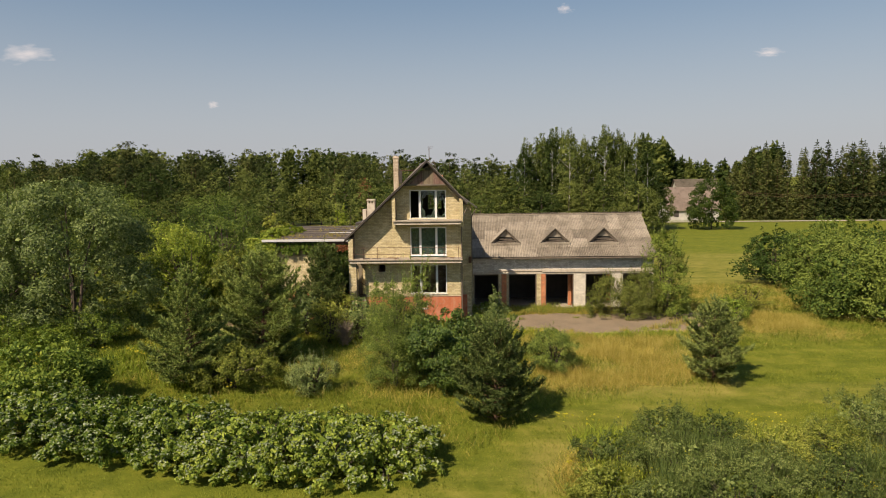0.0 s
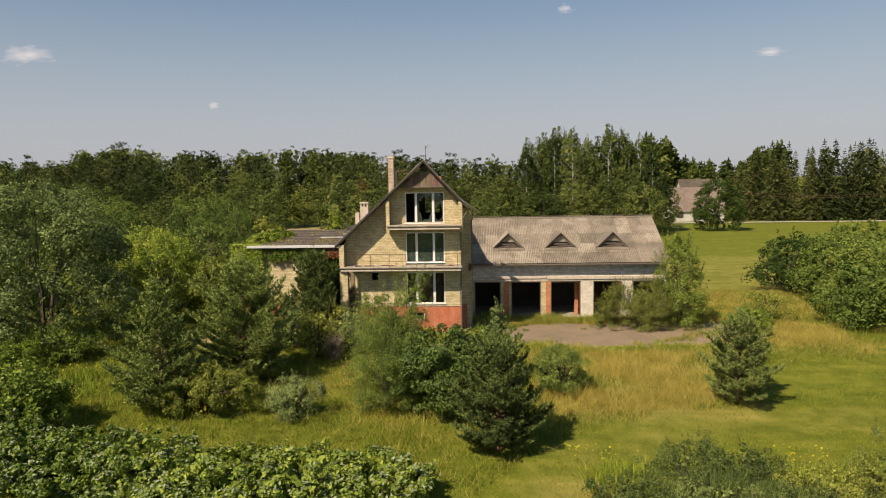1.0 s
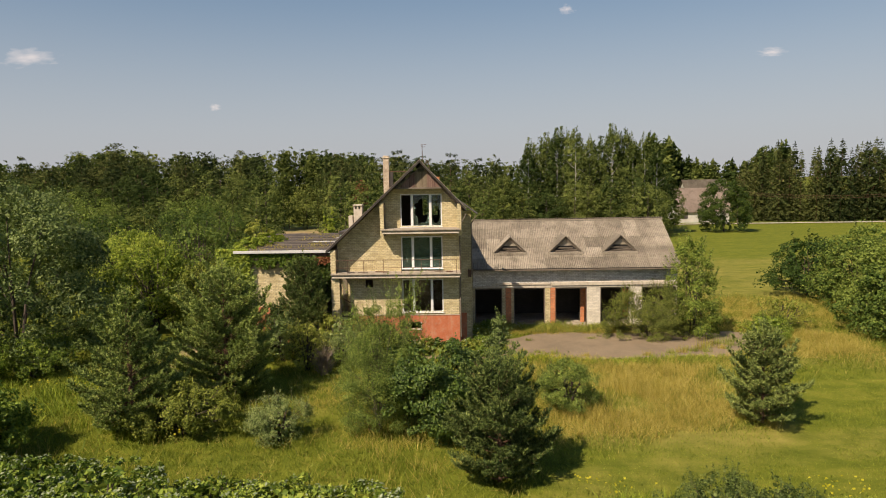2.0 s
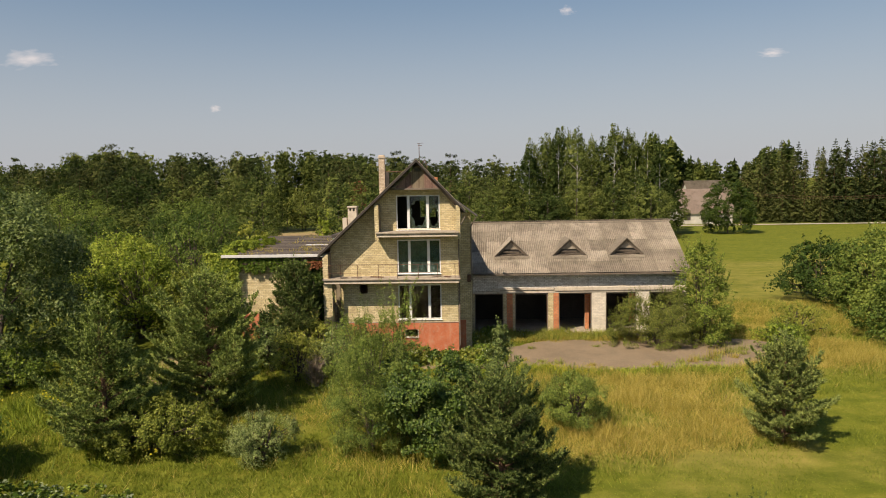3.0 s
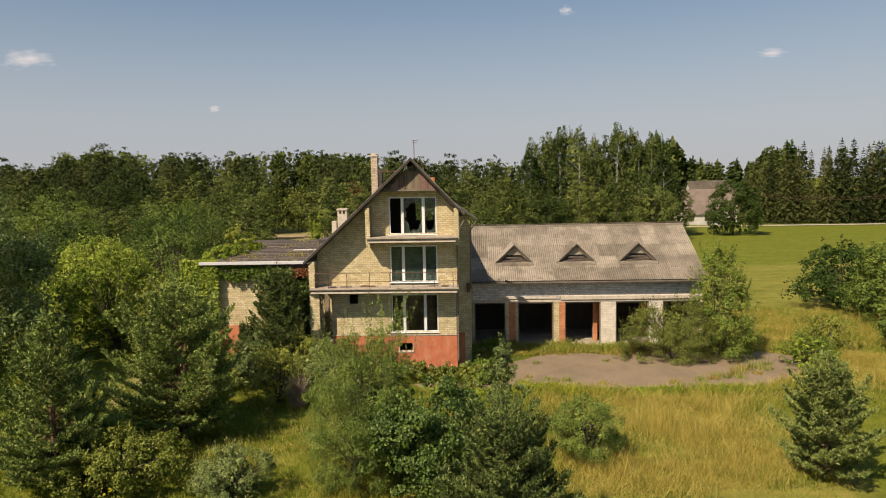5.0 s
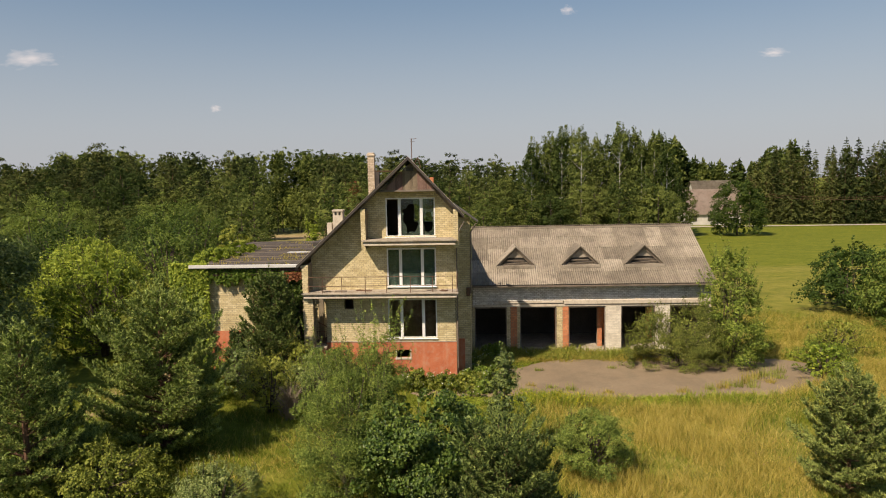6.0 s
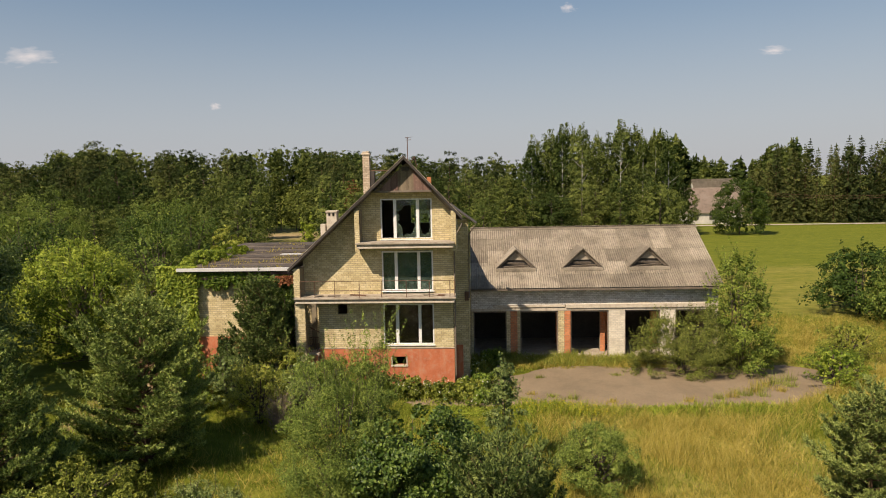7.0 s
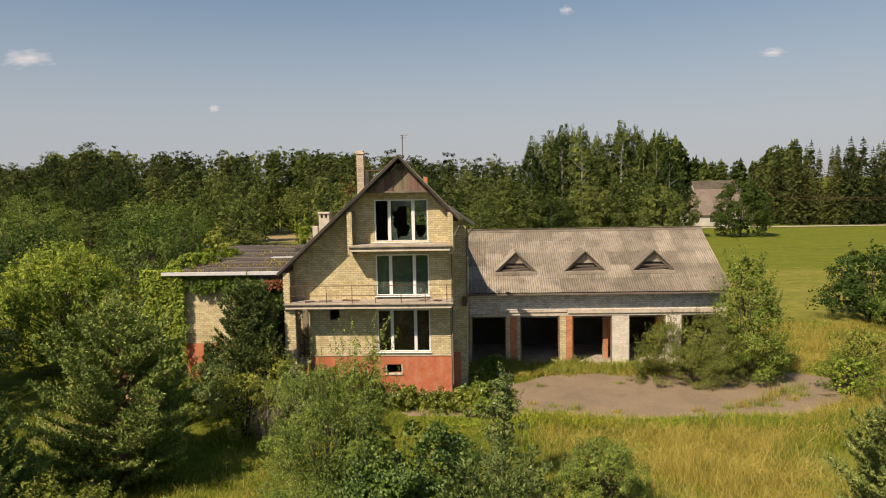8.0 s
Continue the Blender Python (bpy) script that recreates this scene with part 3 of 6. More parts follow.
def crown_tree_mesh(height, radius, clumps, per, clump_r, leaf, seed, low=0.15, habit="round", lobes=18):
    """The crown of a tall tree, of a round, a hanging (birch) or a layered (old pine) habit."""
    rng = np.random.default_rng(seed)
    shape = {"birch": lambda t: 0.05 + 0.95 * math.sin(math.pi * min(1, 0.02 + 0.72 * (1 - t))) ** 0.8, "pine": lambda t: 0.12 + 0.88 * math.sqrt(max(0.0, 1 - (1.35 * t - 0.35) ** 2)), "round": lambda t: math.sqrt(max(0.05, 1 - (2 * t - 0.8) ** 2 / 1.45))}[habit]
    pts, out, c = lobed_crown(rng, clumps, per, radius, radius, height * low, height, shape, 0.3, clump_r, lobes, {"birch": 1.15, "pine": 0.6, "round": 0.8}[habit])
    if habit == "birch":
        pts[:, 2] -= rng.uniform(0, 1, len(pts)) ** 2 * 1.8
    v = leaf_quads(pts, out, leaf, rng, 0.5 if habit == "birch" else 0.6, 0.4, np.array((0, 0, 1.0)) if habit == "birch" else None)
    return joined(v, crown_core(height, radius, shape, low, seed, 0.6 if habit != "pine" else 0.5, leaf * 2.6))


def far_tree(name, label, at, mesh, leaf_mat, height, bark=BARK, trunk_r=0.2, group="trees of the wood edge"):
    """A tree of the wood's edge: a trunk with a few limbs and a crown."""
    root = thing(name, label, "tree", at, group)
    me = mesh_from("crown", *mesh)
    finish("crown", me, leaf_mat, root)
    bm = bmesh.new()
    add_tube(bm, (0, 0, -0.3), (0, 0, height * 0.6), trunk_r, trunk_r * 0.5)
    add_tube(bm, (0, 0, height * 0.6), (0, 0, height * 0.93), trunk_r * 0.5, trunk_r * 0.12)
    for i in range(7):
        a, z = i * 2.4, height * (0.3 + 0.07 * i)
        add_tube(bm, (0, 0, z), (height * 0.12 * math.cos(a), height * 0.12 * math.sin(a), z + height * 0.1), trunk_r * 0.3, trunk_r * 0.08, 5)
    part("trunk", bm, bark, root)
    return root

# ---- ground ----
def soft_box(x, y, x0, x1, y0, y1, s=1.5):
    """1 inside a stretch of the plan, falling to 0 over s metres round it."""
    dx, dy = max(x0 - x, x - x1, 0), max(y0 - y, y - y1, 0)
    return max(0.0, 1 - math.hypot(dx, dy) / s)


def track(x, y):
    """How near a place is to the mown track that bends through the meadow."""
    best = 9.0
    pts = ((-2.5, -31.5), (1.9, -26.4), (4.1, -23.0), (6.3, -20.4), (10.3, -18.0), (16.5, -16.4), (30.0, -15.0), (44.0, -14.0))
    for (x0, y0), (x1, y1) in zip(pts, pts[1:]):
        t = max(0, min(1, ((x - x0) * (x1 - x0) + (y - y0) * (y1 - y0)) / ((x1 - x0) ** 2 + (y1 - y0) ** 2)))
        best = min(best, math.hypot(x - x0 - t * (x1 - x0), y - y0 - t * (y1 - y0)))
    return max(0.0, 1 - max(0, best - 1.5) / 0.5)


def tallness(x, y):
    """Where tall uncut grass stands: 0 mown, 1 tall."""
    t = max(soft_box(x, y, -9, 9.0, -19.0, -4.5), soft_box(x, y, 8, 15.3, -14.8, -4.5, 0.8), soft_box(x, y, -24, 3.5, -24, -10), soft_box(x, y, 12.5, 22, -6.5, -3.5), soft_box(x, y, 18, 33, -4, 17, 3), soft_box(x, y, 5.0, 26, -33, -22, 0.8), soft_box(x, y, -40, -14, -14, -3, 2), soft_box(x, y, -9, 0, -6, 0), soft_box(x, y, -16, -8, -6, 2))
    return max(0.0, t - track(x, y))


def dryness(x, y):
    d = max(soft_box(x, y, 6.5, 14.2, -15.0, -5.5, 3), 0.22 * soft_box(x, y, -8, 2, -18, -8, 3), 0.7 * soft_box(x, y, 17, 26, -3, 12, 3), 0.4 * soft_box(x, y, 20, 60, 10, 50, 14), 0.9 * soft_box(x, y, 4.2, 5.6, -27.5, -23.6, 1.2), 0.25 * track(x, y))
    return d


def bareness(x, y):
    return max(soft_box(x, y, -18.5, -15.5, -6.0, 2.0, 1.5), 0.95 * soft_box(x, y, -58, -34, 116, 150, 8))


def ground_sheet():
    def lines(lo, hi, step, far):
        near = list(np.arange(lo, hi + step / 2, step))
        out, d = [], step * 2
        p = near[-1]
        while p < far:
            p += d
            d *= 1.35
            out.append(p)
        back, d, p = [], step * 2, near[0]
        while p > -far:
            p -= d
            d *= 1.35
            back.append(p)
        return np.array(back[::-1] + near + out)

    xs, ys = lines(-45, 50, 0.8, 2600), lines(-60, 45, 0.8, 2600)
    v = []
    for y in ys:
        for x in xs:
            z = ground_z(x, y)
            if -60 < y < 60 and -60 < x < 60:
                z += 0.10 * noise.noise(Vector((x * 0.16, y * 0.16, 0))) + 0.03 * noise.noise(Vector((x * 0.8, y * 0.8, 3)))
                if -3 < x < 21 and -6 < y < 24:
                    z = min(z, -0.62)
            v.append((x, y, z))
    nx, ny = len(xs), len(ys)
    i = np.arange(nx * ny).reshape(ny, nx)
    f = np.stack((i[:-1, :-1], i[:-1, 1:], i[1:, 1:], i[1:, :-1]), axis=-1).reshape(-1, 4)
    me = mesh_from("ground", np.array(v), f)
    for name, of in (("dry", dryness), ("soil", bareness)):
        at = me.attributes.new(name, "FLOAT", "POINT")
        at.data.foreach_set("value", np.array([of(p[0], p[1]) for p in v], dtype=np.float32))
    ob = finish("ground", me, GROUND, smooth=True)
    tagged(ob, "green and straw-coloured meadow ground with mown stretches", "ground", kind="structure")


ground_sheet()


def ragged_sheet(name, label, material_of, rows, z_of, seed, step=0.5, rag=0.35):
    """A ground cover with ragged edges; rows: (y, x from, x to)."""
    rng = random.Random(seed)
    bm = bmesh.new()
    prev = None
    for k, (y, x0, x1) in enumerate(rows):
        n = 24
        a, b = x0 + rng.uniform(-rag, rag), x1 + rng.uniform(-rag, rag)
        row = []
        for i in range(n + 1):
            x = a + (b - a) * i / n
            yy = y + (rng.uniform(-rag, rag) if k in (0, len(rows) - 1) else 0)
            drop = 0.14 if k in (0, len(rows) - 1) or i in (0, n) else 0.0
            row.append(bm.verts.new((x, yy, z_of(x, yy) - drop)))
        if prev:
            for i in range(n):
                bm.faces.new((prev[i], prev[i + 1], row[i + 1], row[i]))
        prev = row
    ob = part(name, bm, material_of, None, smooth=True)
    return tagged(ob, label, name.replace("_", " "), kind="structure")


ragged_sheet("asphalt_yard", "worn brown-grey asphalt yard before the garages, cracked and overgrown", ASPHALT, [(-3.1 + 0.42 * i, -2.6 + 0.6 * max(0, i - 4), 16.6 + 0.62 * i - 1.0 * max(0, i - 11)) for i in range(20)], lambda x, y: -0.53 + 0.008 * noise.noise(Vector((x * 0.5, y * 0.5, 7))), 5)


# ---- brickwork ----
def brickwork(parent, spans, z0, z1, y, material_of, core=0.3, length=0.27, course=0.115, axis="x", face=-1, name="wall", label="", mortar=None, seed=1, single=None):
    """A wall: a mortar core and a running bond of bricks proud of it. spans(z) gives the stretches of wall along the axis at a height.
    axis x: the wall faces -y at y; axis y: it faces face times x at y, and spans run along y."""
    rng = np.random.default_rng(seed)
    n = max(1, round((z1 - z0) / course))
    h = (z1 - z0) / n
    cores, bricks, apart = [], [], []
    for k in range(n):
        a0, a1 = z0 + k * h, z0 + (k + 1) * h
        for u0, u1 in spans((a0 + a1) / 2):
            if u1 - u0 < 0.02:
                continue
            for i, q in enumerate(cores):
                if abs(q[3] - a0) < 1e-6 and abs(q[0] - u0) < 1e-6 and abs(q[1] - u1) < 1e-6:
                    cores[i] = (u0, u1, q[2], a1)
                    break
            else:
                cores.append((u0, u1, a0, a1))
            u = math.floor(u0 / length) * length + (length / 2 if k % 2 else 0) - length
            while u < u1:
                b0, b1 = max(u + 0.007, u0), min(u + length - 0.007, u1)
                if b1 - b0 > 0.03:
                    whole = single and b1 - b0 > length - 0.0141 and single[0] < b0 and b1 < single[1] and single[2] < a0 and a1 < single[3]
                    (apart if whole else bricks).append((b0, b1, a0 + 0.007, a1 - 0.007))
                u += length

    def solid(rects, d0, d1, jitter):
        r = np.array(rects)
        m = len(r)
        d0 = np.full(m, d0) + (rng.uniform(-jitter, jitter, m) if jitter else 0)
        d1 = np.full(m, d1)
        c = np.empty((m, 8, 3))
        for i, (du, dz, dd) in enumerate(((0, 2, 0), (1, 2, 0), (1, 3, 0), (0, 3, 0), (0, 2, 1), (1, 2, 1), (1, 3, 1), (0, 3, 1))):
            depth = d1 if dd else d0
            if axis == "x":
                c[:, i] = np.stack((r[:, du], depth, r[:, dz]), axis=1)
            else:
                c[:, i] = np.stack((depth, r[:, du], r[:, dz]), axis=1)
        q = np.array(((0, 1, 2, 3), (1, 5, 6, 2), (5, 4, 7, 6), (4, 0, 3, 7), (3, 2, 6, 7), (4, 5, 1, 0)))
        if jitter:
            q = q[[0, 1, 3, 4, 5]]  # the back of a brick lies in the mortar
        if axis == "y" and face > 0 or axis == "x" and face > 0:
            q = q[:, ::-1]
        return c.reshape(-1, 3), (q[None] + 8 * np.arange(m)[:, None, None]).reshape(-1, 4)

    s = face
    wall = finish(name, mesh_from(name, *solid(cores, y, y - s * core, 0)), mortar or MORTAR, parent, label)
    b = finish("bricks", mesh_from("bricks", *solid(bricks, y + s * 0.003, y - s * 0.02, 0.0012)), material_of, wall)
    tagged(b, kind="stuff")
    if apart:
        bm = box((0, -0.003, 0), (length - 0.014, 0.02, h - 0.014))
        me = bpy.data.meshes.new("brick")
        bm.to_mesh(me)
        bm.free()
        me.materials.append(material_of)
        for b0, b1, c0, c1 in apart[:300]:
            o = new("brick", me)
            o.parent = wall
            o.location = (b0, y + rng.uniform(-0.0012, 0.0012), c0)
        if len(apart) > 300:
            rest = finish("bricks", mesh_from("bricks", *solid(apart[300:], y + s * 0.003, y - s * 0.02, 0.0012)), material_of, wall)
            tagged(rest, kind="stuff")
    return wall


def minus(u0, u1, holes):
    """The stretch from u0 to u1 less the holes."""
    out, u = [], u0
    for a, b in sorted(holes):
        if a > u:
            out.append((u, min(a, u1)))
        u = max(u, b)
    if u < u1:
        out.append((u, u1))
    return [(a, b) for a, b in out if b > a]


# ---- the house ----
house = thing("house", "abandoned three-storey yellow brick house with steep gable roof and broken windows", "house")
APEX, EAVE_L, EAVE_R = (-2.44, 12.36), (-8.94, 6.36), (0.62, 9.1)
APEX_BACK, EAVE_R_BACK = (-3.75, 12.36), (-0.7, 9.1)  # unseen back, drawn in to hide the slope and shape the garage roof's shadow


def roof_left(z, drop=0.13):
    return EAVE_L[0] + (z + drop - EAVE_L[1]) * (APEX[0] - EAVE_L[0]) / (APEX[1] - EAVE_L[1])


def roof_right(z, drop=0.13):
    return EAVE_R[0] + (z + drop - EAVE_R[1]) * (APEX[0] - EAVE_R[0]) / (APEX[1] - EAVE_R[1])


WX0, WX1 = -3.915, -1.07
OPENINGS = [(WX0, WX1, 1.95, 4.27), (WX0, WX1, 4.84, 7.22), (WX0, WX1, 7.88, 10.12), (-6.47, -5.94, 3.66, 4.25)]


def front_spans(z):
    a, b = max(-8.35, roof_left(z)), min(0.2, roof_right(z))
    if z < 4.6:
        a, b = -7.55, 0.02
    return minus(a, b, [(o[0], o[1]) for o in OPENINGS if o[2] < z < o[3]])


brickwork(house, front_spans, 1.75, 11.6, 0.0, BRICK, name="front_wall", seed=2, single=(-7.5, 0.0, 1.7, 4.4))

# red plinth with its cellar window
bm = bmesh.new()
for x0, x1, z0, z1 in ((-7.6, -3.49, -0.9, 1.74), (-2.64, 0.04, -0.9, 1.74), (-3.49, -2.64, -0.9, 0.78), (-3.49, -2.64, 1.28, 1.74)):
    add_box(bm, (x0, -0.045, z0), (x1, 0.3, z1))
plinth = part("plinth", bm, PLASTER_RED, house, "red painted plinth with flaking plaster")
bm = bmesh.new()
add_box(bm, (-3.55, -0.09, 0.70), (-2.58, 0.12, 0.79), 0.01)
add_box(bm, (-3.52, -0.06, 0.79), (-3.46, 0.1, 1.28))
add_box(bm, (-2.67, -0.06, 0.79), (-2.61, 0.1, 1.28))
part("cellar_window_frame", bm, CONCRETE_PALE, house, "pale cellar window surround")
part("ledge", box((-7.6, -0.07, 1.735), (0.06, 0.02, 1.79), 0.01), CONCRETE, house)

# side walls, back wall, floors
brickwork(house, lambda z: [(1.4, 8.0)], -0.9, 6.3, -8.35, BRICK, axis="y", face=-1, name="side_wall", seed=3)
# the bay's unseen depth is cut short to trim its shadow on the garage
brickwork(house, lambda z: [(1.1, 2.2)], -0.9, 8.7, 0.86, BRICK, axis="y", face=1, name="side_wall", seed=4)
brickwork(house, lambda z: [(2.2, 8.0)], -0.9, 8.6, -0.6, BRICK, axis="y", face=1, name="side_wall", seed=18)
brickwork(house, lambda z: [(-0.6, 0.86)], -0.9, 4.3, 6.2, BRICK, name="link_wall", seed=19)
brickwork(house, lambda z: [(-0.6, 0.86)], -0.9, 8.6, 2.2, BRICK, face=1, core=0.2, name="bay_back_wall", seed=20)
brickwork(house, lambda z: [(0.06, 0.86)], -0.9, 8.9, 1.1, BRICK, core=0.25, name="return_wall", seed=5)
brickwork(house, lambda z: [(0.0, 1.1)], -0.9, 9.0, 0.06, BRICK, core=0.2, axis="y", face=1, name="return_wall", seed=6)


def back_spans(z):
    return minus(max(-8.3, roof_left(z)), min(-0.62, roof_right(z) - 1.3), [(-3.1, -1.9)] if 8.3 < z < 9.9 else [])


brickwork(house, back_spans, -0.9, 11.6, 8.3, BRICK, face=1, name="back_wall", seed=7)
# floors and upper room walls take the dark colour that paints in room shade
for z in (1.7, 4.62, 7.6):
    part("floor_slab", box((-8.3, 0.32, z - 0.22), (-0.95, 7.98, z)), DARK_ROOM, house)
part("room_wall", box((-8.3, 1.9, 1.7), (-0.95, 2.05, 4.4)), ROOM_BROWN, house, "dark brown interior wall")
part("room_wall", box((-8.3, 0.75, 4.62), (-0.95, 0.9, 7.38)), ROOM_GREEN, house, "dark green painted interior wall")
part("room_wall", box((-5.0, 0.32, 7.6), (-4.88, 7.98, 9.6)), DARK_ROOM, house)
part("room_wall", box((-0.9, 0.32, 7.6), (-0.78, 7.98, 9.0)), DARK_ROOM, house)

# piers that carry balconies and roof
brickwork(house, lambda z: [(-8.67, -8.08)], -0.9, 4.5, -0.95, BRICK, core=0.4, name="pier", seed=8)
brickwork(house, lambda z: [(-8.67, -8.3)], 4.82, 6.42, -0.95, BRICK, core=0.98, name="pier", seed=11)
brickwork(house, lambda z: [(-5.2, -4.94)], 7.3, 9.55, -0.95, BRICK, core=0.98, name="pier", seed=12)
brickwork(house, lambda z: [(0.0, 0.27)], 7.3, 9.45, -0.95, BRICK, core=0.98, name="pier", seed=13)
brickwork(house, lambda z: [(-0.92, 1.1)], 7.3, 9.4, 0.272, BRICK, core=0.02, axis="y", face=1, name="pier_side", seed=14)
# porch
brickwork(house, lambda z: [(-8.67, -7.5)], 1.6, 4.5, 1.45, BRICK, name="porch_wall", seed=15)
part("porch_floor", box((-8.67, -0.5, 1.45), (-7.5, 1.45, 1.6)), CONCRETE, house)
brickwork(house, lambda z: [(-8.08, -7.58)], -0.9, 1.5, -0.5, BRICK_RED, name="porch_base", seed=16)
brickwork(house, lambda z: [(0.0, 1.45)], 1.75, 4.5, -7.56, BRICK, core=0.2, axis="y", face=-1, name="porch_wall", seed=17)

# balconies
for z, x0, x1 in ((7.8, -5.08, 0.15), (4.83, -8.6, 0.18)):
    part("balcony_slab", box((x0, -1.15, z - 0.22), (x1, 0.1, z - 0.03), 0.012), CONCRETE, house, "stained concrete balcony slab")
    part("balcony_edge", box((x0 - 0.06, -1.25, z - 0.09), (x1 + 0.06, -1.1, z), 0.012), CONCRETE, house, "chipped balcony edge")
    part("balcony_paving", box((x0, -1.1, z - 0.03), (x1, 0.02, z + 0.012)), CONCRETE, house)
    part("balcony_beam", box((x0 + 0.05, -1.18, z - 0.31), (x1 - 0.05, -1.02, z - 0.222), 0.01), CONCRETE_PALE, house)

railing = thing("balcony_railing", "thin rusty iron railing along the first-floor balcony", "railing")
for z in (5.74, 5.22):
    bm = bmesh.new()
    add_tube(bm, (-8.25, -1.17, z), (0.16, -1.17, z), 0.018, None, 6)
    add_tube(bm, (0.16, -1.17, z), (0.16, -0.02, z), 0.018, None, 6)
    part("rail", bm, RUST, railing)

for x in (-8.25, -7.45, -6.35, -5.0, -3.8, -2.45, -1.2, -0.1, 0.16):
    bm = bmesh.new()
    add_tube(bm, (x, -1.17, 4.842), (x, -1.17, 5.72), 0.018, None, 6)
    part("post", bm, RUST, railing)

# roof
APEX_MID = (-2.88, 12.36)  # over the bay's back; the right eave draws in here to shape that shadow
for name, (a, b), (a1, b1), y0, ym, (am, bm_) in (("roof_slope", (EAVE_L, APEX), (EAVE_L, APEX_BACK), -1.05, 2.2, (EAVE_L, APEX_MID)), ("roof_slope", (APEX, EAVE_R), (APEX_BACK, EAVE_R_BACK), -1.05, 2.2, (APEX_MID, EAVE_R_BACK))):
    bm = bmesh.new()
    rings = []
    for y, (p, q) in ((y0, (a, b)), (ym, (am, bm_)), (8.6, (a1, b1))):
        rings.append([bm.verts.new((u, y, z)) for u, z in (p, q, (q[0], q[1] - 0.14), (p[0], p[1] - 0.14))])
    for r0, r1 in zip(rings, rings[1:]):
        for i in range(4):
            bm.faces.new((r0[i], r0[(i + 1) % 4], r1[(i + 1) % 4], r1[i]))
    bm.faces.new(rings[0][::-1])
    bm.faces.new(rings[-1])
    bmesh.ops.recalc_face_normals(bm, faces=bm.faces)
    part(name, bm, ROOF_DARK, house, "dark weathered roof slope")
    bm = bmesh.new()
    add_prism(bm, [(a[0], a[1] + 0.03), (b[0], b[1] + 0.03), (b[0], b[1] - 0.13), (a[0], a[1] - 0.13)][::-1], y0 - 0.05, y0)
    bmesh.ops.recalc_face_normals(bm, faces=bm.faces)
    part("rake_board", bm, RAKE, house, "dark weathered rake board")
    bm = bmesh.new()
    add_prism(bm, [(a[0], a[1] + 0.058), (b[0], b[1] + 0.058), (b[0], b[1] + 0.04), (a[0], a[1] + 0.04)][::-1], y0 - 0.06, y0 + 0.12)
    bmesh.ops.recalc_face_normals(bm, faces=bm.faces)
    part("rake_flashing", bm, CONCRETE, house, "pale weathered strip along the roof edge")
bm = bmesh.new()
add_prism(bm, [(-0.1, 9.74), (1.34, 8.68), (1.34, 8.61), (-0.1, 9.67)][::-1], 0.6, 2.0)
bmesh.ops.recalc_face_normals(bm, faces=bm.faces)
part("roof_slope", bm, ROOF_DARK, house)

# boarded gable top
rng_b = random.Random(4)
x = -4.5
while x < -0.95:
    top = min(12.1 - abs(x + 0.07 + 2.36) * 1.0, 12.0)
    pale = -2.9 < x < -2.1
    if top > 10.7:
        o = rng_b.uniform(-0.008, 0.008)
        bm = bmesh.new()
        add_prism(bm, [(x + 0.004, 10.56 + o), (x + 0.136, 10.56 + o), (x + 0.136, min(12.1 - abs(x + 0.136 + 2.36) * 1.0, 12.0)), (x + 0.004, min(12.1 - abs(x + 0.004 + 2.36) * 1.0, 12.0))], -0.62 + o + (0.05 if pale else 0), -0.58 + o + (0.05 if pale else 0))
        part("board", bm, WOOD_PALE if pale else WOOD_DARK, house)
    x += 0.14
# solid box; its dark colour stands for the shade in the vent hole
part("gable_vent", box((-2.62, -0.64, 11.62), (-2.2, -0.56, 11.82), 0.01), DARK_ROOM, house, "small dark gable vent")
part("gable_beam", box((-4.55, -0.66, 10.47), (-0.98, -0.05, 10.57)), WOOD_GREY, house)


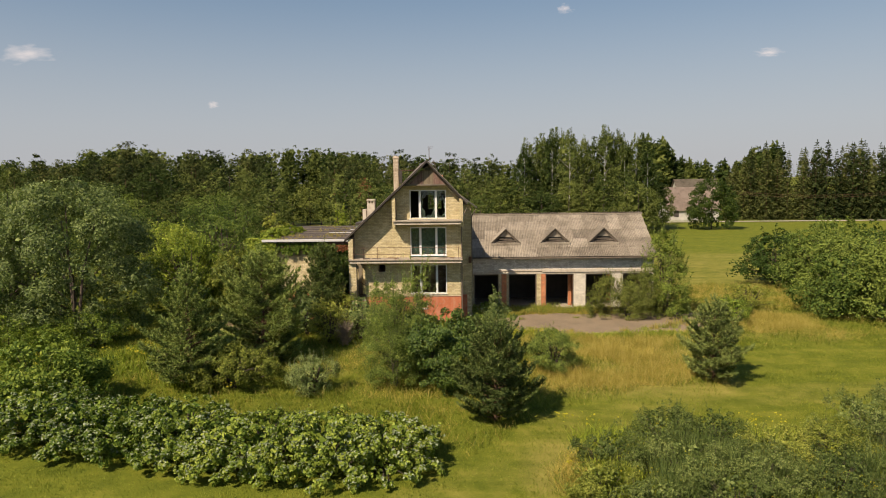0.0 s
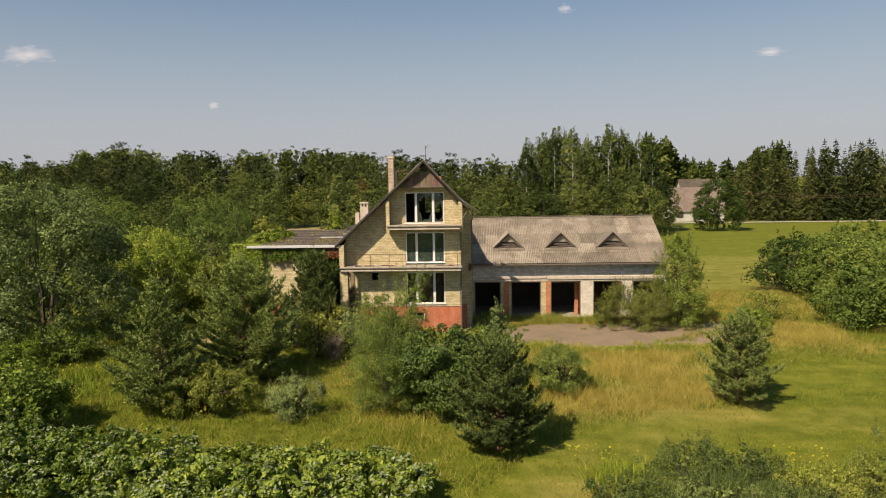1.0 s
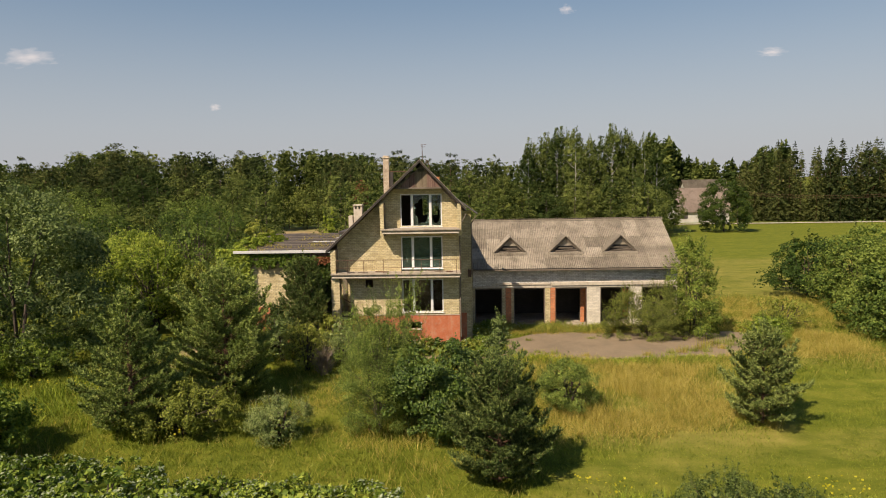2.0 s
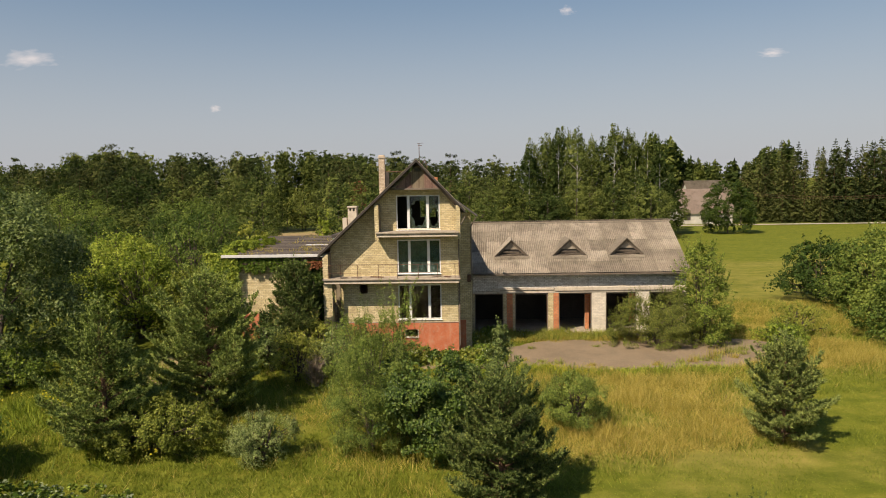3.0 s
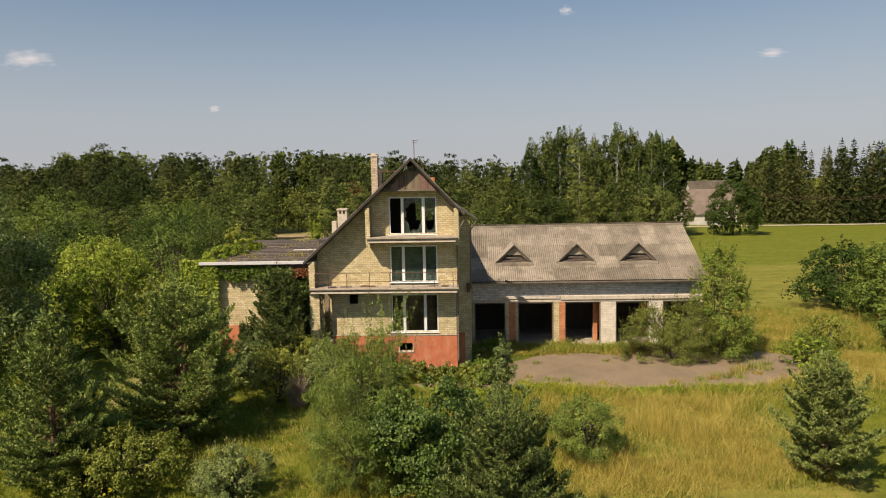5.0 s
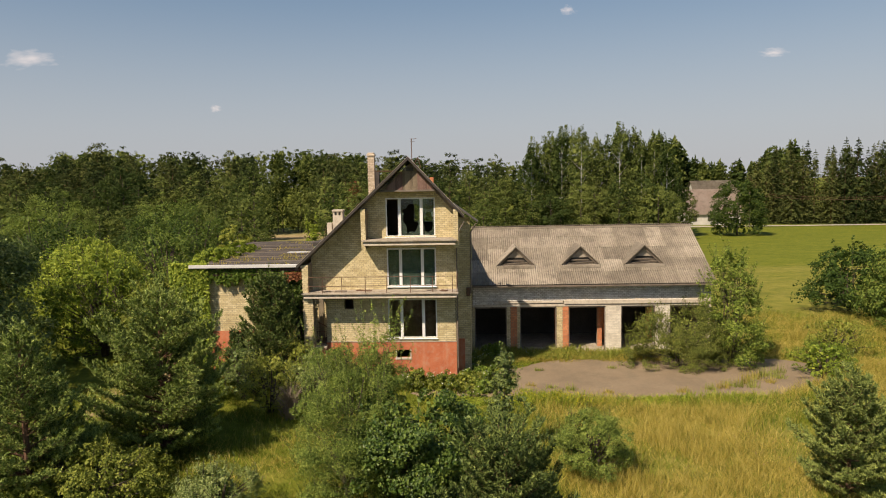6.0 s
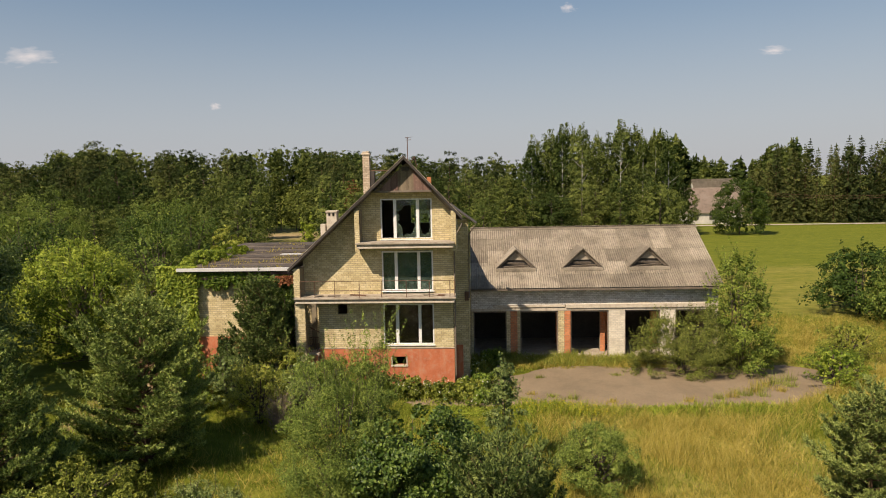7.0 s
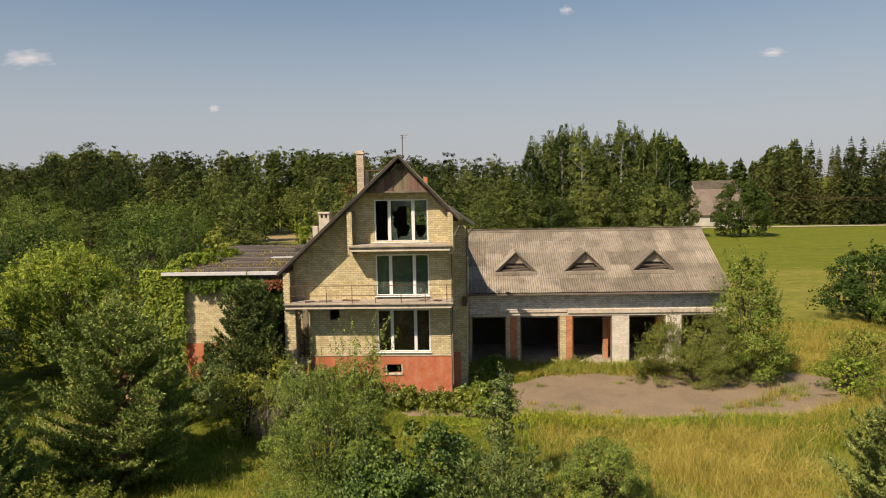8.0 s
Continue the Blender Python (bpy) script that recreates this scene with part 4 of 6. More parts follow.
# windows
def window(z0, z1, panes, tint_mat):
    win = tagged(new("window"), "white framed window in three lights")
    win.parent = house
    y0, y1 = 0.02, 0.10
    muls = (-3.12, -1.86)
    bm = bmesh.new()
    f = 0.075
    add_box(bm, (WX0, y0, z0), (WX1, y1, z0 + f), 0.008)
    add_box(bm, (WX0, y0, z1 - f), (WX1, y1, z1), 0.008)
    for a, b in ((WX0, WX0 + f), (WX1 - f, WX1)):
        add_box(bm, (a, y0, z0 + f), (b, y1, z1 - f), 0.008)
    for c in muls:
        add_box(bm, (c - 0.085, y0 - 0.004, z0 + f), (c + 0.085, y1, z1 - f), 0.008)
    part("window_frame", bm, PVC, win, "white plastic window frame")
    part("window_sill", box((WX0 - 0.05, -0.08, z0 - 0.05), (WX1 + 0.05, 0.06, z0 - 0.002), 0.008), PVC, win)
    edges = (WX0 + f, muls[0] - 0.085, muls[0] + 0.085, muls[1] - 0.085, muls[1] + 0.085, WX1 - f)
    for i, how in enumerate(panes):
        a, b, lo, hi = edges[2 * i], edges[2 * i + 1], z0 + f, z1 - f
        if how == "open":
            continue
        bm = bmesh.new()
        if how == "broken":
            r = random.Random(i + int(z0 * 7))
            w, h = b - a, hi - lo
            cx, cz = a + w * 0.52, lo + h * (0.48 if i == 1 else 0.34)
            rw, rh = w * 0.45, h * (0.46 if i == 1 else 0.30)
            rings = [[], [], [], []]
            for k in range(28):
                t = 2 * math.pi * k / 28
                c, d = math.cos(t), math.sin(t)
                f2 = r.uniform(0.72, 1.12)
                reach = min((b - cx) / c if c > 1e-6 else 9e9, (a - cx) / c if c < -1e-6 else 9e9, (hi - cz) / d if d > 1e-6 else 9e9, (lo - cz) / d if d < -1e-6 else 9e9)
                inner = min(f2 / math.sqrt((c / rw) ** 2 + (d / rh) ** 2), reach * 0.96)
                for ring, q, y in zip(rings, (inner, reach, reach, inner), (0.055, 0.055, 0.062, 0.062)):
                    ring.append(bm.verts.new((cx + c * q, y, cz + d * q)))
            for p0, p1 in zip(rings, rings[1:] + rings[:1]):
                for k in range(28):
                    bm.faces.new((p0[k], p0[(k + 1) % 28], p1[(k + 1) % 28], p1[k]))
        else:
            add_prism(bm, [(a, lo), (b, lo), (b, hi), (a, hi)], 0.055, 0.062)
        bmesh.ops.recalc_face_normals(bm, faces=bm.faces)
        p = part("pane", bm, tint_mat, win, "cracked pane" if how == "broken" else "")
        p.visible_shadow = False
    return win


window(7.88, 10.12, ("open", "broken", "broken"), GLASS_SHEEN_FILM)
window(5.0, 7.22, ("whole", "whole", "whole"), GLASS_SHEEN_FILM)
window(1.95, 4.27, ("whole", "whole", "whole"), GLASS)

# chimneys on the house
chimney = thing("chimney", "tall slim yellow brick chimney behind the gable roof", "chimney")
brickwork(chimney, lambda z: [(-5.96, -5.52)], 8.2, 12.78, 6.4, BRICK_PALE, core=0.44, length=0.22, name="shaft", seed=21)
brickwork(chimney, lambda z: [(6.4, 6.84)], 8.2, 12.78, -5.52, BRICK_PALE, core=0.02, length=0.22, axis="y", face=1, name="shaft_side", seed=22)
part("cap", box((-6.02, 6.34, 12.78), (-5.46, 6.9, 12.88), 0.02), BRICK_PALE, chimney)
part("cap", box((-5.96, 6.4, 12.88), (-5.52, 6.84, 12.99), 0.03), BRICK_PALE, chimney)
part("hatch", box((-5.5, 6.45, 10.6), (-5.22, 6.8, 11.72), 0.01), RAKE, chimney, "dark boarded hatch beside the shaft")
bm = bmesh.new()
add_tube(bm, (-5.5, 6.5, 11.77), (-4.2, 6.5, 11.74), 0.035, None, 6)
part("bracket", bm, RUST, chimney, "rusty iron bar to the ridge")
vent = thing("vent_chimney", "short brick vent stack with two square holes", "chimney")
VX = 0.22
bm = bmesh.new()
add_box(bm, (-8.32, 5.0, 6.2), (-7.68, 5.6, 8.95))
for a, b in ((-8.32, -8.20), (-8.06, -7.94), (-7.80, -7.68)):
    add_box(bm, (a, 5.0, 8.95), (b, 5.6, 9.18))
add_box(bm, (-8.36, 4.95, 9.18), (-7.64, 5.65, 9.30), 0.015)
part("shaft", bm, CONCRETE_PALE, vent)
part("stub", box((-8.75, 5.1, 5.9), (-8.42, 5.6, 8.45), 0.02), CONCRETE_PALE, vent)
vent.location.x = VX

stack = thing("vent_stack", "small red brick stack behind the gable roof", "chimney")
part("shaft", box((-1.98, 8.1, 9.2), (-1.72, 8.36, 11.3), 0.01), BRICK_RED, stack)

antenna = thing("antenna", "thin metal aerial on the roof ridge", "antenna")
bm = bmesh.new()
add_tube(bm, (-2.33, 0.0, 12.1), (-2.33, 0.0, 13.45), 0.022, None, 6)
for z, w in ((13.42, 0.28), (13.28, 0.2)):
    add_tube(bm, (-2.33 - w * 0.4, 0.0, z), (-2.33 + w, 0.0, z + 0.02), 0.012, None, 5)
part("mast", bm, RUST, antenna)

# ---- the garage wing ----
garage = thing("garage_wing", "long grey brick garage wing with five open bays and corrugated roof", "garage")
GX0, GX1, GY, EY, EZ, RY, RZ = 0.88, 16.6, 6.35, 5.65, 4.115, 11.8, 7.52
BAYS = [(1.0, 3.14), (4.02, 6.46), (7.25, 9.7), (10.73, 12.98), (13.93, 16.43)]
brickwork(garage, lambda z: [(GX0, GX1)], 2.95, 4.45, GY, BRICK_GREY, name="band_wall", seed=31)
brickwork(garage, lambda z: [(GX0, 2.9)], 2.74, 2.95, GY, BRICK_GREY, name="band_wall", seed=32)
part("lintel", box((6.95, GY - 0.1, 2.72), (GX1, GY + 0.3, 3.0), 0.02), CONCRETE_PALE, garage, "pale chipped concrete lintel")
part("lintel", box((2.3, GY - 0.06, 2.8), (6.9, GY + 0.3, 2.92), 0.015), CONCRETE_PALE, garage, "thin pale concrete lintel with broken ends")
part("lintel", box((2.9, GY - 0.01, 2.74), (6.95, GY + 0.3, 2.8)), CONCRETE, garage)
part("lintel", box((GX0, GY - 0.02, 2.56), (GX1 - 0.01, GY + 0.28, 2.72), 0.012), CONCRETE_PALE, garage)
rl = random.Random(14)
for x, w, z in ((2.5, 0.7, 2.92), (6.2, 0.45, 2.92), (7.2, 0.3, 3.0), (11.6, 0.6, 3.0), (15.2, 0.5, 3.0)):
    part("broken_edge", box((x, GY - 0.05, z), (x + w, GY - 0.001, z + rl.uniform(0.03, 0.07)), 0.012), CONCRETE_PALE, garage)
brickwork(garage, lambda z: [(9.38, 9.68)], -0.44, 2.5, GY + 1.2, BRICK_RED, core=0.4, name="inner_pier", seed=48)
piers = [(GX0, 1.0, BRICK), (3.14, 3.40, BRICK), (3.40, 3.84, BRICK_RED), (3.84, 4.02, BRICK), (6.46, 6.85, BRICK), (6.85, 7.25, BRICK_RED), (9.7, 10.73, BRICK_WHITE), (12.98, 13.93, BRICK_WHITE), (16.43, GX1, BRICK_WHITE)]
for i, (a, b, mt) in enumerate(piers):
    brickwork(garage, lambda z: [(a, b)], -0.7, 2.56, GY, mt, core=0.5, name="pier", seed=40 + i, mortar=MORTAR_PALE if mt is BRICK_WHITE else None)
for a, b in BAYS:
    bm = bmesh.new()
    add_box(bm, (a, GY + 0.05, 2.46), (b, GY + 0.13, 2.555), 0.006)
    for c in (a, b - 0.07):
        add_box(bm, (c, GY + 0.05, -0.5), (c + 0.07, GY + 0.13, 2.46), 0.006)
    part("door_frame", bm, WOOD_GREY, garage)
brickwork(garage, lambda z: [(GY + 0.3, 17.6)], -0.7, 4.3, GX1, BRICK_WHITE, axis="y", face=1, name="end_wall", seed=50)
bm = bmesh.new()
add_prism(bm, [(GY, 4.3), (17.3, 4.3), (RY, RZ - 0.15)], GX1 - 0.3, GX1)
bmesh.ops.rotate(bm, verts=bm.verts, matrix=Matrix(((0, 1, 0), (1, 0, 0), (0, 0, 1))))
bmesh.ops.recalc_face_normals(bm, faces=bm.faces)
part("end_gable", bm, BRICK_GREY, garage)
part("back_wall", box((GX0, 17.6, -0.7), (GX1, 17.9, 4.3)), BRICK_GREY, garage)
# inner wall and loft floor are coloured dark to paint in the bays' shade
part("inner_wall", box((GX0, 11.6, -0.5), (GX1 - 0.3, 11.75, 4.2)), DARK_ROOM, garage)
part("left_wall", box((GX0 - 0.02, GY + 0.32, -0.7), (GX0 + 0.16, 17.6, 4.3)), INTERIOR, garage)
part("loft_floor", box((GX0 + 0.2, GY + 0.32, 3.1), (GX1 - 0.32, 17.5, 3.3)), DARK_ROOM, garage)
part("floor_slab", box((GX0, GY - 0.1, -0.7), (GX1, 17.6, -0.44)), CONCRETE, garage)
for x in (3.6, 6.9, 10.2, 13.4):
    part("inner_pier", box((x - 0.2, 9.5, -0.44), (x + 0.2, 9.9, 3.08)), BRICK_RED, garage)

slope = (RZ - EZ) / (RY - EY)
run = math.hypot(RY - EY, RZ - EZ)
tilt = math.atan2(RZ - EZ, RY - EY)


def corrugated(width, length, waves, amp=0.026, thick=0.006):
    """One corrugated sheet lying in x and y, its waves running along y."""
    n = waves * 6
    v, f = [], []
    for j in range(3):
        for i in range(n + 1):
            z = amp * math.cos(2 * math.pi * waves * i / n)
            v.append((width * i / n, length * j / 2, z))
    for j in range(2):
        for i in range(n):
            a = j * (n + 1) + i
            f.append((a, a + 1, a + n + 2, a + n + 1))
    return mesh_from("sheet", np.array(v), np.array(f))


roof_part = tagged(new("roof"), "corrugated grey-brown fibre cement roof with patched sheets")
roof_part.parent = garage
sheet_me = corrugated(1.16, run / 5 + 0.16, 8)
sheet_me.materials.append(SLATE)
sheet_me.polygons.foreach_set("use_smooth", np.ones(len(sheet_me.polygons), dtype=bool))
rr = random.Random(9)
for side in (0, 1):
    for j in range(5):
        for i in range(14):
            s = new("sheet", sheet_me)
            s.parent = roof_part
            x0 = GX0 - 0.05 + i * 1.135 + rr.uniform(-0.01, 0.01)
            d = j * run / 5
            m = pose(0, 0, 0, rr.uniform(-0.25, 0.25) - 0.85, rr.uniform(-0.2, 0.2), rr.uniform(-0.2, 0.2))
            if side == 0:
                s.matrix_basis = Matrix.Translation((x0, EY + d * math.cos(tilt), EZ + d * math.sin(tilt) + 0.05)) @ Matrix.Rotation(tilt, 4, "X") @ m
            else:
                s.matrix_basis = Matrix.Translation((x0 + 1.16, 2 * RY - EY - d * math.cos(tilt), EZ + d * math.sin(tilt) + 0.05)) @ Matrix.Rotation(math.pi, 4, "Z") @ Matrix.Rotation(tilt, 4, "X") @ m
bm = bmesh.new()
for s in (1, -1):
    ys = (EY + 0.1, RY) if s > 0 else (2 * RY - EY - 0.1, RY)
    vs = [bm.verts.new(p) for p in ((GX0, ys[0], EZ - 0.02), (GX1 + 0.1, ys[0], EZ - 0.02), (GX1 + 0.1, ys[1], RZ - 0.06), (GX0, ys[1], RZ - 0.06))]
    bm.faces.new(vs if s > 0 else vs[::-1])
bmesh.ops.solidify(bm, geom=bm.faces[:], thickness=0.06)
part("roof_decking", bm, WOOD_GREY, garage)
bm = bmesh.new()
add_prism(bm, [(-0.28, RZ - 0.08), (0.28, RZ - 0.08), (0.0, RZ + 0.1)], GX0 - 0.05, GX1 + 0.25)
bmesh.ops.rotate(bm, verts=bm.verts, matrix=Matrix(((0, 1, 0), (1, 0, 0), (0, 0, 1))))
bmesh.ops.translate(bm, verts=bm.verts, vec=(0, RY, 0))
bmesh.ops.recalc_face_normals(bm, faces=bm.faces)
part("ridge_cap", bm, SLATE, garage)
part("fascia", box((GX0, EY + 0.03, EZ - 0.12), (GX1 + 0.15, EY + 0.1, EZ - 0.02)), WOOD_GREY, garage)


def dormer(x, seed):
    """A small triangular roof vent with louvre boards."""
    r = random.Random(seed)
    d = tagged(new("dormer"), "small triangular dormer with broken louvre boards")
    d.parent = garage
    w, yb = 1.25, 7.6
    zb = EZ + (yb - EY) * slope + 0.06
    za = zb + 1.2
    yr = EY + (za - EZ) / slope + 0.2
    for s in (-1, 1):
        bm = bmesh.new()
        y0 = yb - 0.3
        z0 = zb + 0.0
        vs = [bm.verts.new(p) for p in ((x, y0, za + 0.06), (x + s * (w + 0.12), y0 + 0.1, z0 - 0.06), (x + s * (w + 0.1), yb + 0.35, z0 + 0.12), (x, yr, za + 0.06))]
        bm.faces.new(vs if s < 0 else vs[::-1])
        bmesh.ops.recalc_face_normals(bm, faces=bm.faces)
        bmesh.ops.solidify(bm, geom=bm.faces[:], thickness=0.05)
        part("dormer_roof", bm, SLATE, d)
        bm = bmesh.new()
        add_prism(bm, [(x, za + 0.02), (x + s * w, zb), (x + s * (w - 0.22), zb), (x, za - 0.2)], yb - 0.12, yb - 0.06)
        bmesh.ops.recalc_face_normals(bm, faces=bm.faces)
        part("barge_board", bm, WOOD_GREY, d)
    # dark panel that paints in the shade of the dormer's opening
    bm = bmesh.new()
    add_prism(bm, [(x - w + 0.1, zb - 0.02), (x + w - 0.1, zb - 0.02), (x, za - 0.1)], yb + 0.1, yb + 0.13)
    part("dark_back", bm, DARK_ROOM, d)
    bm = bmesh.new()
    add_prism(bm, [(x - 0.72, zb + 0.46 + r.uniform(-0.05, 0.05)), (x + 0.72, zb + 0.46), (x, za - 0.12)], yb + 0.02, yb + 0.05)
    bmesh.ops.recalc_face_normals(bm, faces=bm.faces)
    part("gable_board", bm, CONCRETE, d, "grey weathered board in the dormer's top")
    for k in range(2):
        z = zb + 0.05 + 0.2 * k
        half = (w - 0.15) * (1 - (z - zb + 0.12) / 1.2) * r.uniform(0.5, 1.0)
        bm = box((-half, -0.02, -0.06), (half, 0.02, 0.06))
        o = part("louvre", bm, WOOD_GREY, d)
        o.matrix_basis = Matrix.Translation((x + r.uniform(-0.05, 0.05), yb - 0.03, z)) @ pose(0, 0, 0, 25, r.uniform(-6, 6), 0)
    part("apron", box((x - w - 0.05, yb - 0.42, zb - 0.22), (x + w + 0.05, yb - 0.1, zb - 0.04)), SLATE, d)


for i, x in enumerate((3.83, 8.2, 12.48)):
    dormer(x, i)
garage.matrix_basis = Matrix.Translation((GX0, GY, 0)) @ Matrix.Rotation(radians(GARAGE_TURN), 4, "Z") @ Matrix.Translation((-GX0, -GY, 0))

# ---- the flat-roofed wing ----
wing = thing("flat_roof_wing", "low yellow brick wing with a mossy flat roof and creeper", "building")
brickwork(wing, lambda z: [(-15.4, -8.7)], 2.1, 5.7, 1.6, BRICK, name="front_wall", seed=61)
part("plinth", box((-15.4, 1.56, -0.9), (-8.7, 1.9, 2.1)), PLASTER_RED, wing)
part("side_wall", box((-15.4, 1.9, -0.9), (-15.1, 18.5, 5.7)), BRICK, wing)
part("back_wall", box((-17.8, 18.2, -0.9), (-8.7, 18.5, 5.7)), BRICK, wing)
bm = bmesh.new()
add_box(bm, (-15.9, 1.1, 6.0), (-8.4, 8.0, 6.16))
add_box(bm, (-18.2, 8.0, 6.0), (-8.4, 18.6, 6.16))
part("roof", bm, FELT, wing, "dark felt flat roof with moss and weeds")
part("roof_edge", box((-16.1, 0.95, 6.06), (-8.6, 1.12, 6.25), 0.012), METAL_PALE, wing, "pale sheet metal roof edge")
x = -15.6
rb = random.Random(3)
while x < -8.8:
    part("fascia_board", box((x, 1.25 + rb.uniform(-0.01, 0.01), 5.55), (x + 0.17, 1.29, 6.02)), WOOD_DARK, wing)
    x += 0.175

rs = random.Random(8)
for i in range(17):
    y = 1.6 + 0.95 * i
    x0 = (-15.7 if y < 8 else -18.0) + rs.uniform(0, 1.5)
    x1 = -8.6 - rs.uniform(0, 1.5)
    strip_part = part("felt_seam", box((x0, y - 0.08, 6.155), (x1, y + rs.uniform(0.05, 0.3), 6.175 + rs.uniform(0, 0.02)), 0.004), (FELT, ROOF_DARK, WOOD_GREY)[i % 3], wing)

# ---- near plants ----
def G(x, y):
    return (x, y, ground_z(x, y))


pine("pine_tree", "bushy young pine standing alone in the mown grass", G(14.95, -14.0), 4.8, 2.2, 11, NEEDLE_YOUNG, group="young pines", plump=0.42, low=0.05, gap=0.43, boughs=8, shoot=0.26, lateral=0.14, width=0.042, lift=0.9)
pine("pine_tree", "dense blue-green young pine in the meadow", G(2.3, -20.2), 4.9, 2.45, 12, NEEDLE_YOUNG, group="young pines", plump=0.68, low=0.04, gap=0.38, boughs=9, shoot=0.26, lateral=0.14, width=0.042, lift=0.9)
pine("pine_tree", "tall broad young pine at the meadow edge", G(-12.6, -10.2), 7.6, 3.7, 13, group="young pines", low=0.02, plump=0.26, gap=0.55, boughs=9, shoot=0.3, width=0.055, lateral=0.165, lift=0.7)
pine("pine_tree", "slim blue-green young pine beside low shrubs", G(-15.2, -15.6), 7.3, 2.8, 14, group="young pines", low=0.02, plump=0.2, gap=0.52, boughs=8, shoot=0.3, width=0.052, lateral=0.165, lift=0.7)

def dome(t):
    return math.sqrt(max(0.02, 1 - ((t - 0.48) / 0.62) ** 2))


broadleaf("willow_shrub", "tall loose pale-green willow shrub before the house", "shrub", G(-3.3, -15.3), 6.3, 2.2, 0.085, LEAF_OSIER, 21, clumps=330, per=170, clump_r=0.45, aspect=0.3, rag=0.35, low=0.02, shape=dome, shoots=170, trunk_r=0.05, core=0.25, reach=1.3, lobes=22)
broadleaf("alder_shrub", "dense dark green rounded alder shrub", "shrub", G(-0.7, -15.8), 4.9, 2.25, 0.12, LEAF_ALDER, 22, clumps=240, per=130, clump_r=0.5, rag=0.3, low=0.02, shape=dome, shoots=60, trunk_r=0.05, core=0.3, aspect=0.65, lobes=20)
broadleaf("willow_sapling", "slender upright willow shoots rising beside the willow shrub", "shrub", G(-2.1, -14.5), 6.6, 1.2, 0.10, LEAF_OSIER, 221, clumps=110, per=70, clump_r=0.34, aspect=0.34, rag=0.3, low=0.1, shape=lambda t: 0.95 - 0.35 * t, shoots=120, trunk_r=0.03, stems=7, core=0.0, reach=1.5, lobes=14, loose=0.6)
broadleaf("willow_bush", "small round bright green willow bush in tall grass", "shrub", G(5.9, -12.4), 2.7, 1.55, 0.09, LEAF_OSIER, 23, clumps=170, per=130, clump_r=0.36, aspect=0.33, low=0.03, shoots=70, core=0.3, reach=0.5)
broadleaf("young_tree", "slender young broadleaf tree at the garage corner", "tree", G(16.8, 3.5), 7.2, 2.3, 0.12, LEAF_POPLAR, 24, clumps=210, per=80, clump_r=0.45, loose=0.55, stems=4, rag=0.5, low=0.0, shape=lambda t: 0.86 + 0.5 * t - 1.05 * t * t, shoots=170, trunk_r=0.05, reach=1.2, lobes=26)
broadleaf("willow_bush", "broad olive-green willow bush in front of the garage bays", "shrub", G(13.6, 2.9), 3.5, 3.8, 0.085, LEAF_SEDGE, 25, ry=2.1, clumps=340, per=130, clump_r=0.4, aspect=0.36, rag=0.3, low=0.0, loose=0.65, shoots=520, trunk_r=0.03, shape=lambda t: math.sqrt(max(0.0, 1 - t * t * 0.75)), reach=1.1, lobes=26, core=0.3)
for i, (x, y, h, r) in enumerate(((32.0, 24.0, 5.8, 3.5), (33.2, 17.5, 6.6, 3.7), (36.5, 20.0, 7.6, 3.7), (32.4, 10.8, 6.6, 3.7), (36.8, 13.0, 7.4, 4.0), (33.4, 4.0, 6.6, 3.7), (39.0, 6.5, 7.2, 4.0), (30.2, 7.0, 5.4, 3.1))):
    broadleaf("field_shrub", "large dark green leafy shrub at the field's edge", "shrub", G(x + 0.4, y - 4.0), h, r * 1.1, 0.22, LEAF_DARK, 30 + i, core=0.4, clumps=210, per=42, clump_r=0.6, low=0.0, rag=0.3, shoots=20, lobes=20, shape=lambda t: math.sqrt(max(0.0, 1 - t * t * 0.85)), group="shrubs at the field edge")
broadleaf("willow_tree", "large silvery green willow tree with drooping foliage", "tree", G(-29.3, -3.6), 12.4, 6.3, 0.2, LEAF_SILVER, 41, clumps=560, per=120, clump_r=0.75, rag=0.25, aspect=0.5, stems=3, trunk_r=0.14, low=0.0, droop=0.5, lobes=30, core=0.45, loose=0.28)
broadleaf("willow_tree", "large silvery green willow tree beside another", "tree", G(-36.4, -1.0), 11.8, 5.6, 0.22, LEAF_SILVER, 42, clumps=240, per=70, clump_r=0.9, aspect=0.5, trunk_r=0.25, low=0.0, droop=0.5, lobes=24, core=0.4)
broadleaf("low_shrub", "low spreading olive-green shrub in the grass", "shrub", G(-12.6, -15.6), 2.6, 3.3, 0.10, LEAF_WILLOW, 43, ry=2.0, clumps=190, per=110, clump_r=0.42, low=0.0, rag=0.25, shoots=60, lobes=20, core=0.3, reach=0.5)
broadleaf("low_shrub", "small grey-green upright willow shrub", "shrub", G(-7.9, -16.2), 2.1, 1.75, 0.10, LEAF_SILVER, 44, ry=1.5, clumps=110, per=90, clump_r=0.36, aspect=0.3, low=0.0, shoots=110, core=0.3, reach=0.6)
broadleaf("dark_shrub", "dense dark green shrub behind the hedge", "shrub", G(-21.6, -19.2), 4.0, 3.0, 0.17, LEAF_HEDGE, 45, clumps=200, per=75, clump_r=0.5, low=0.0, aspect=0.65, core=0.35, lobes=20)
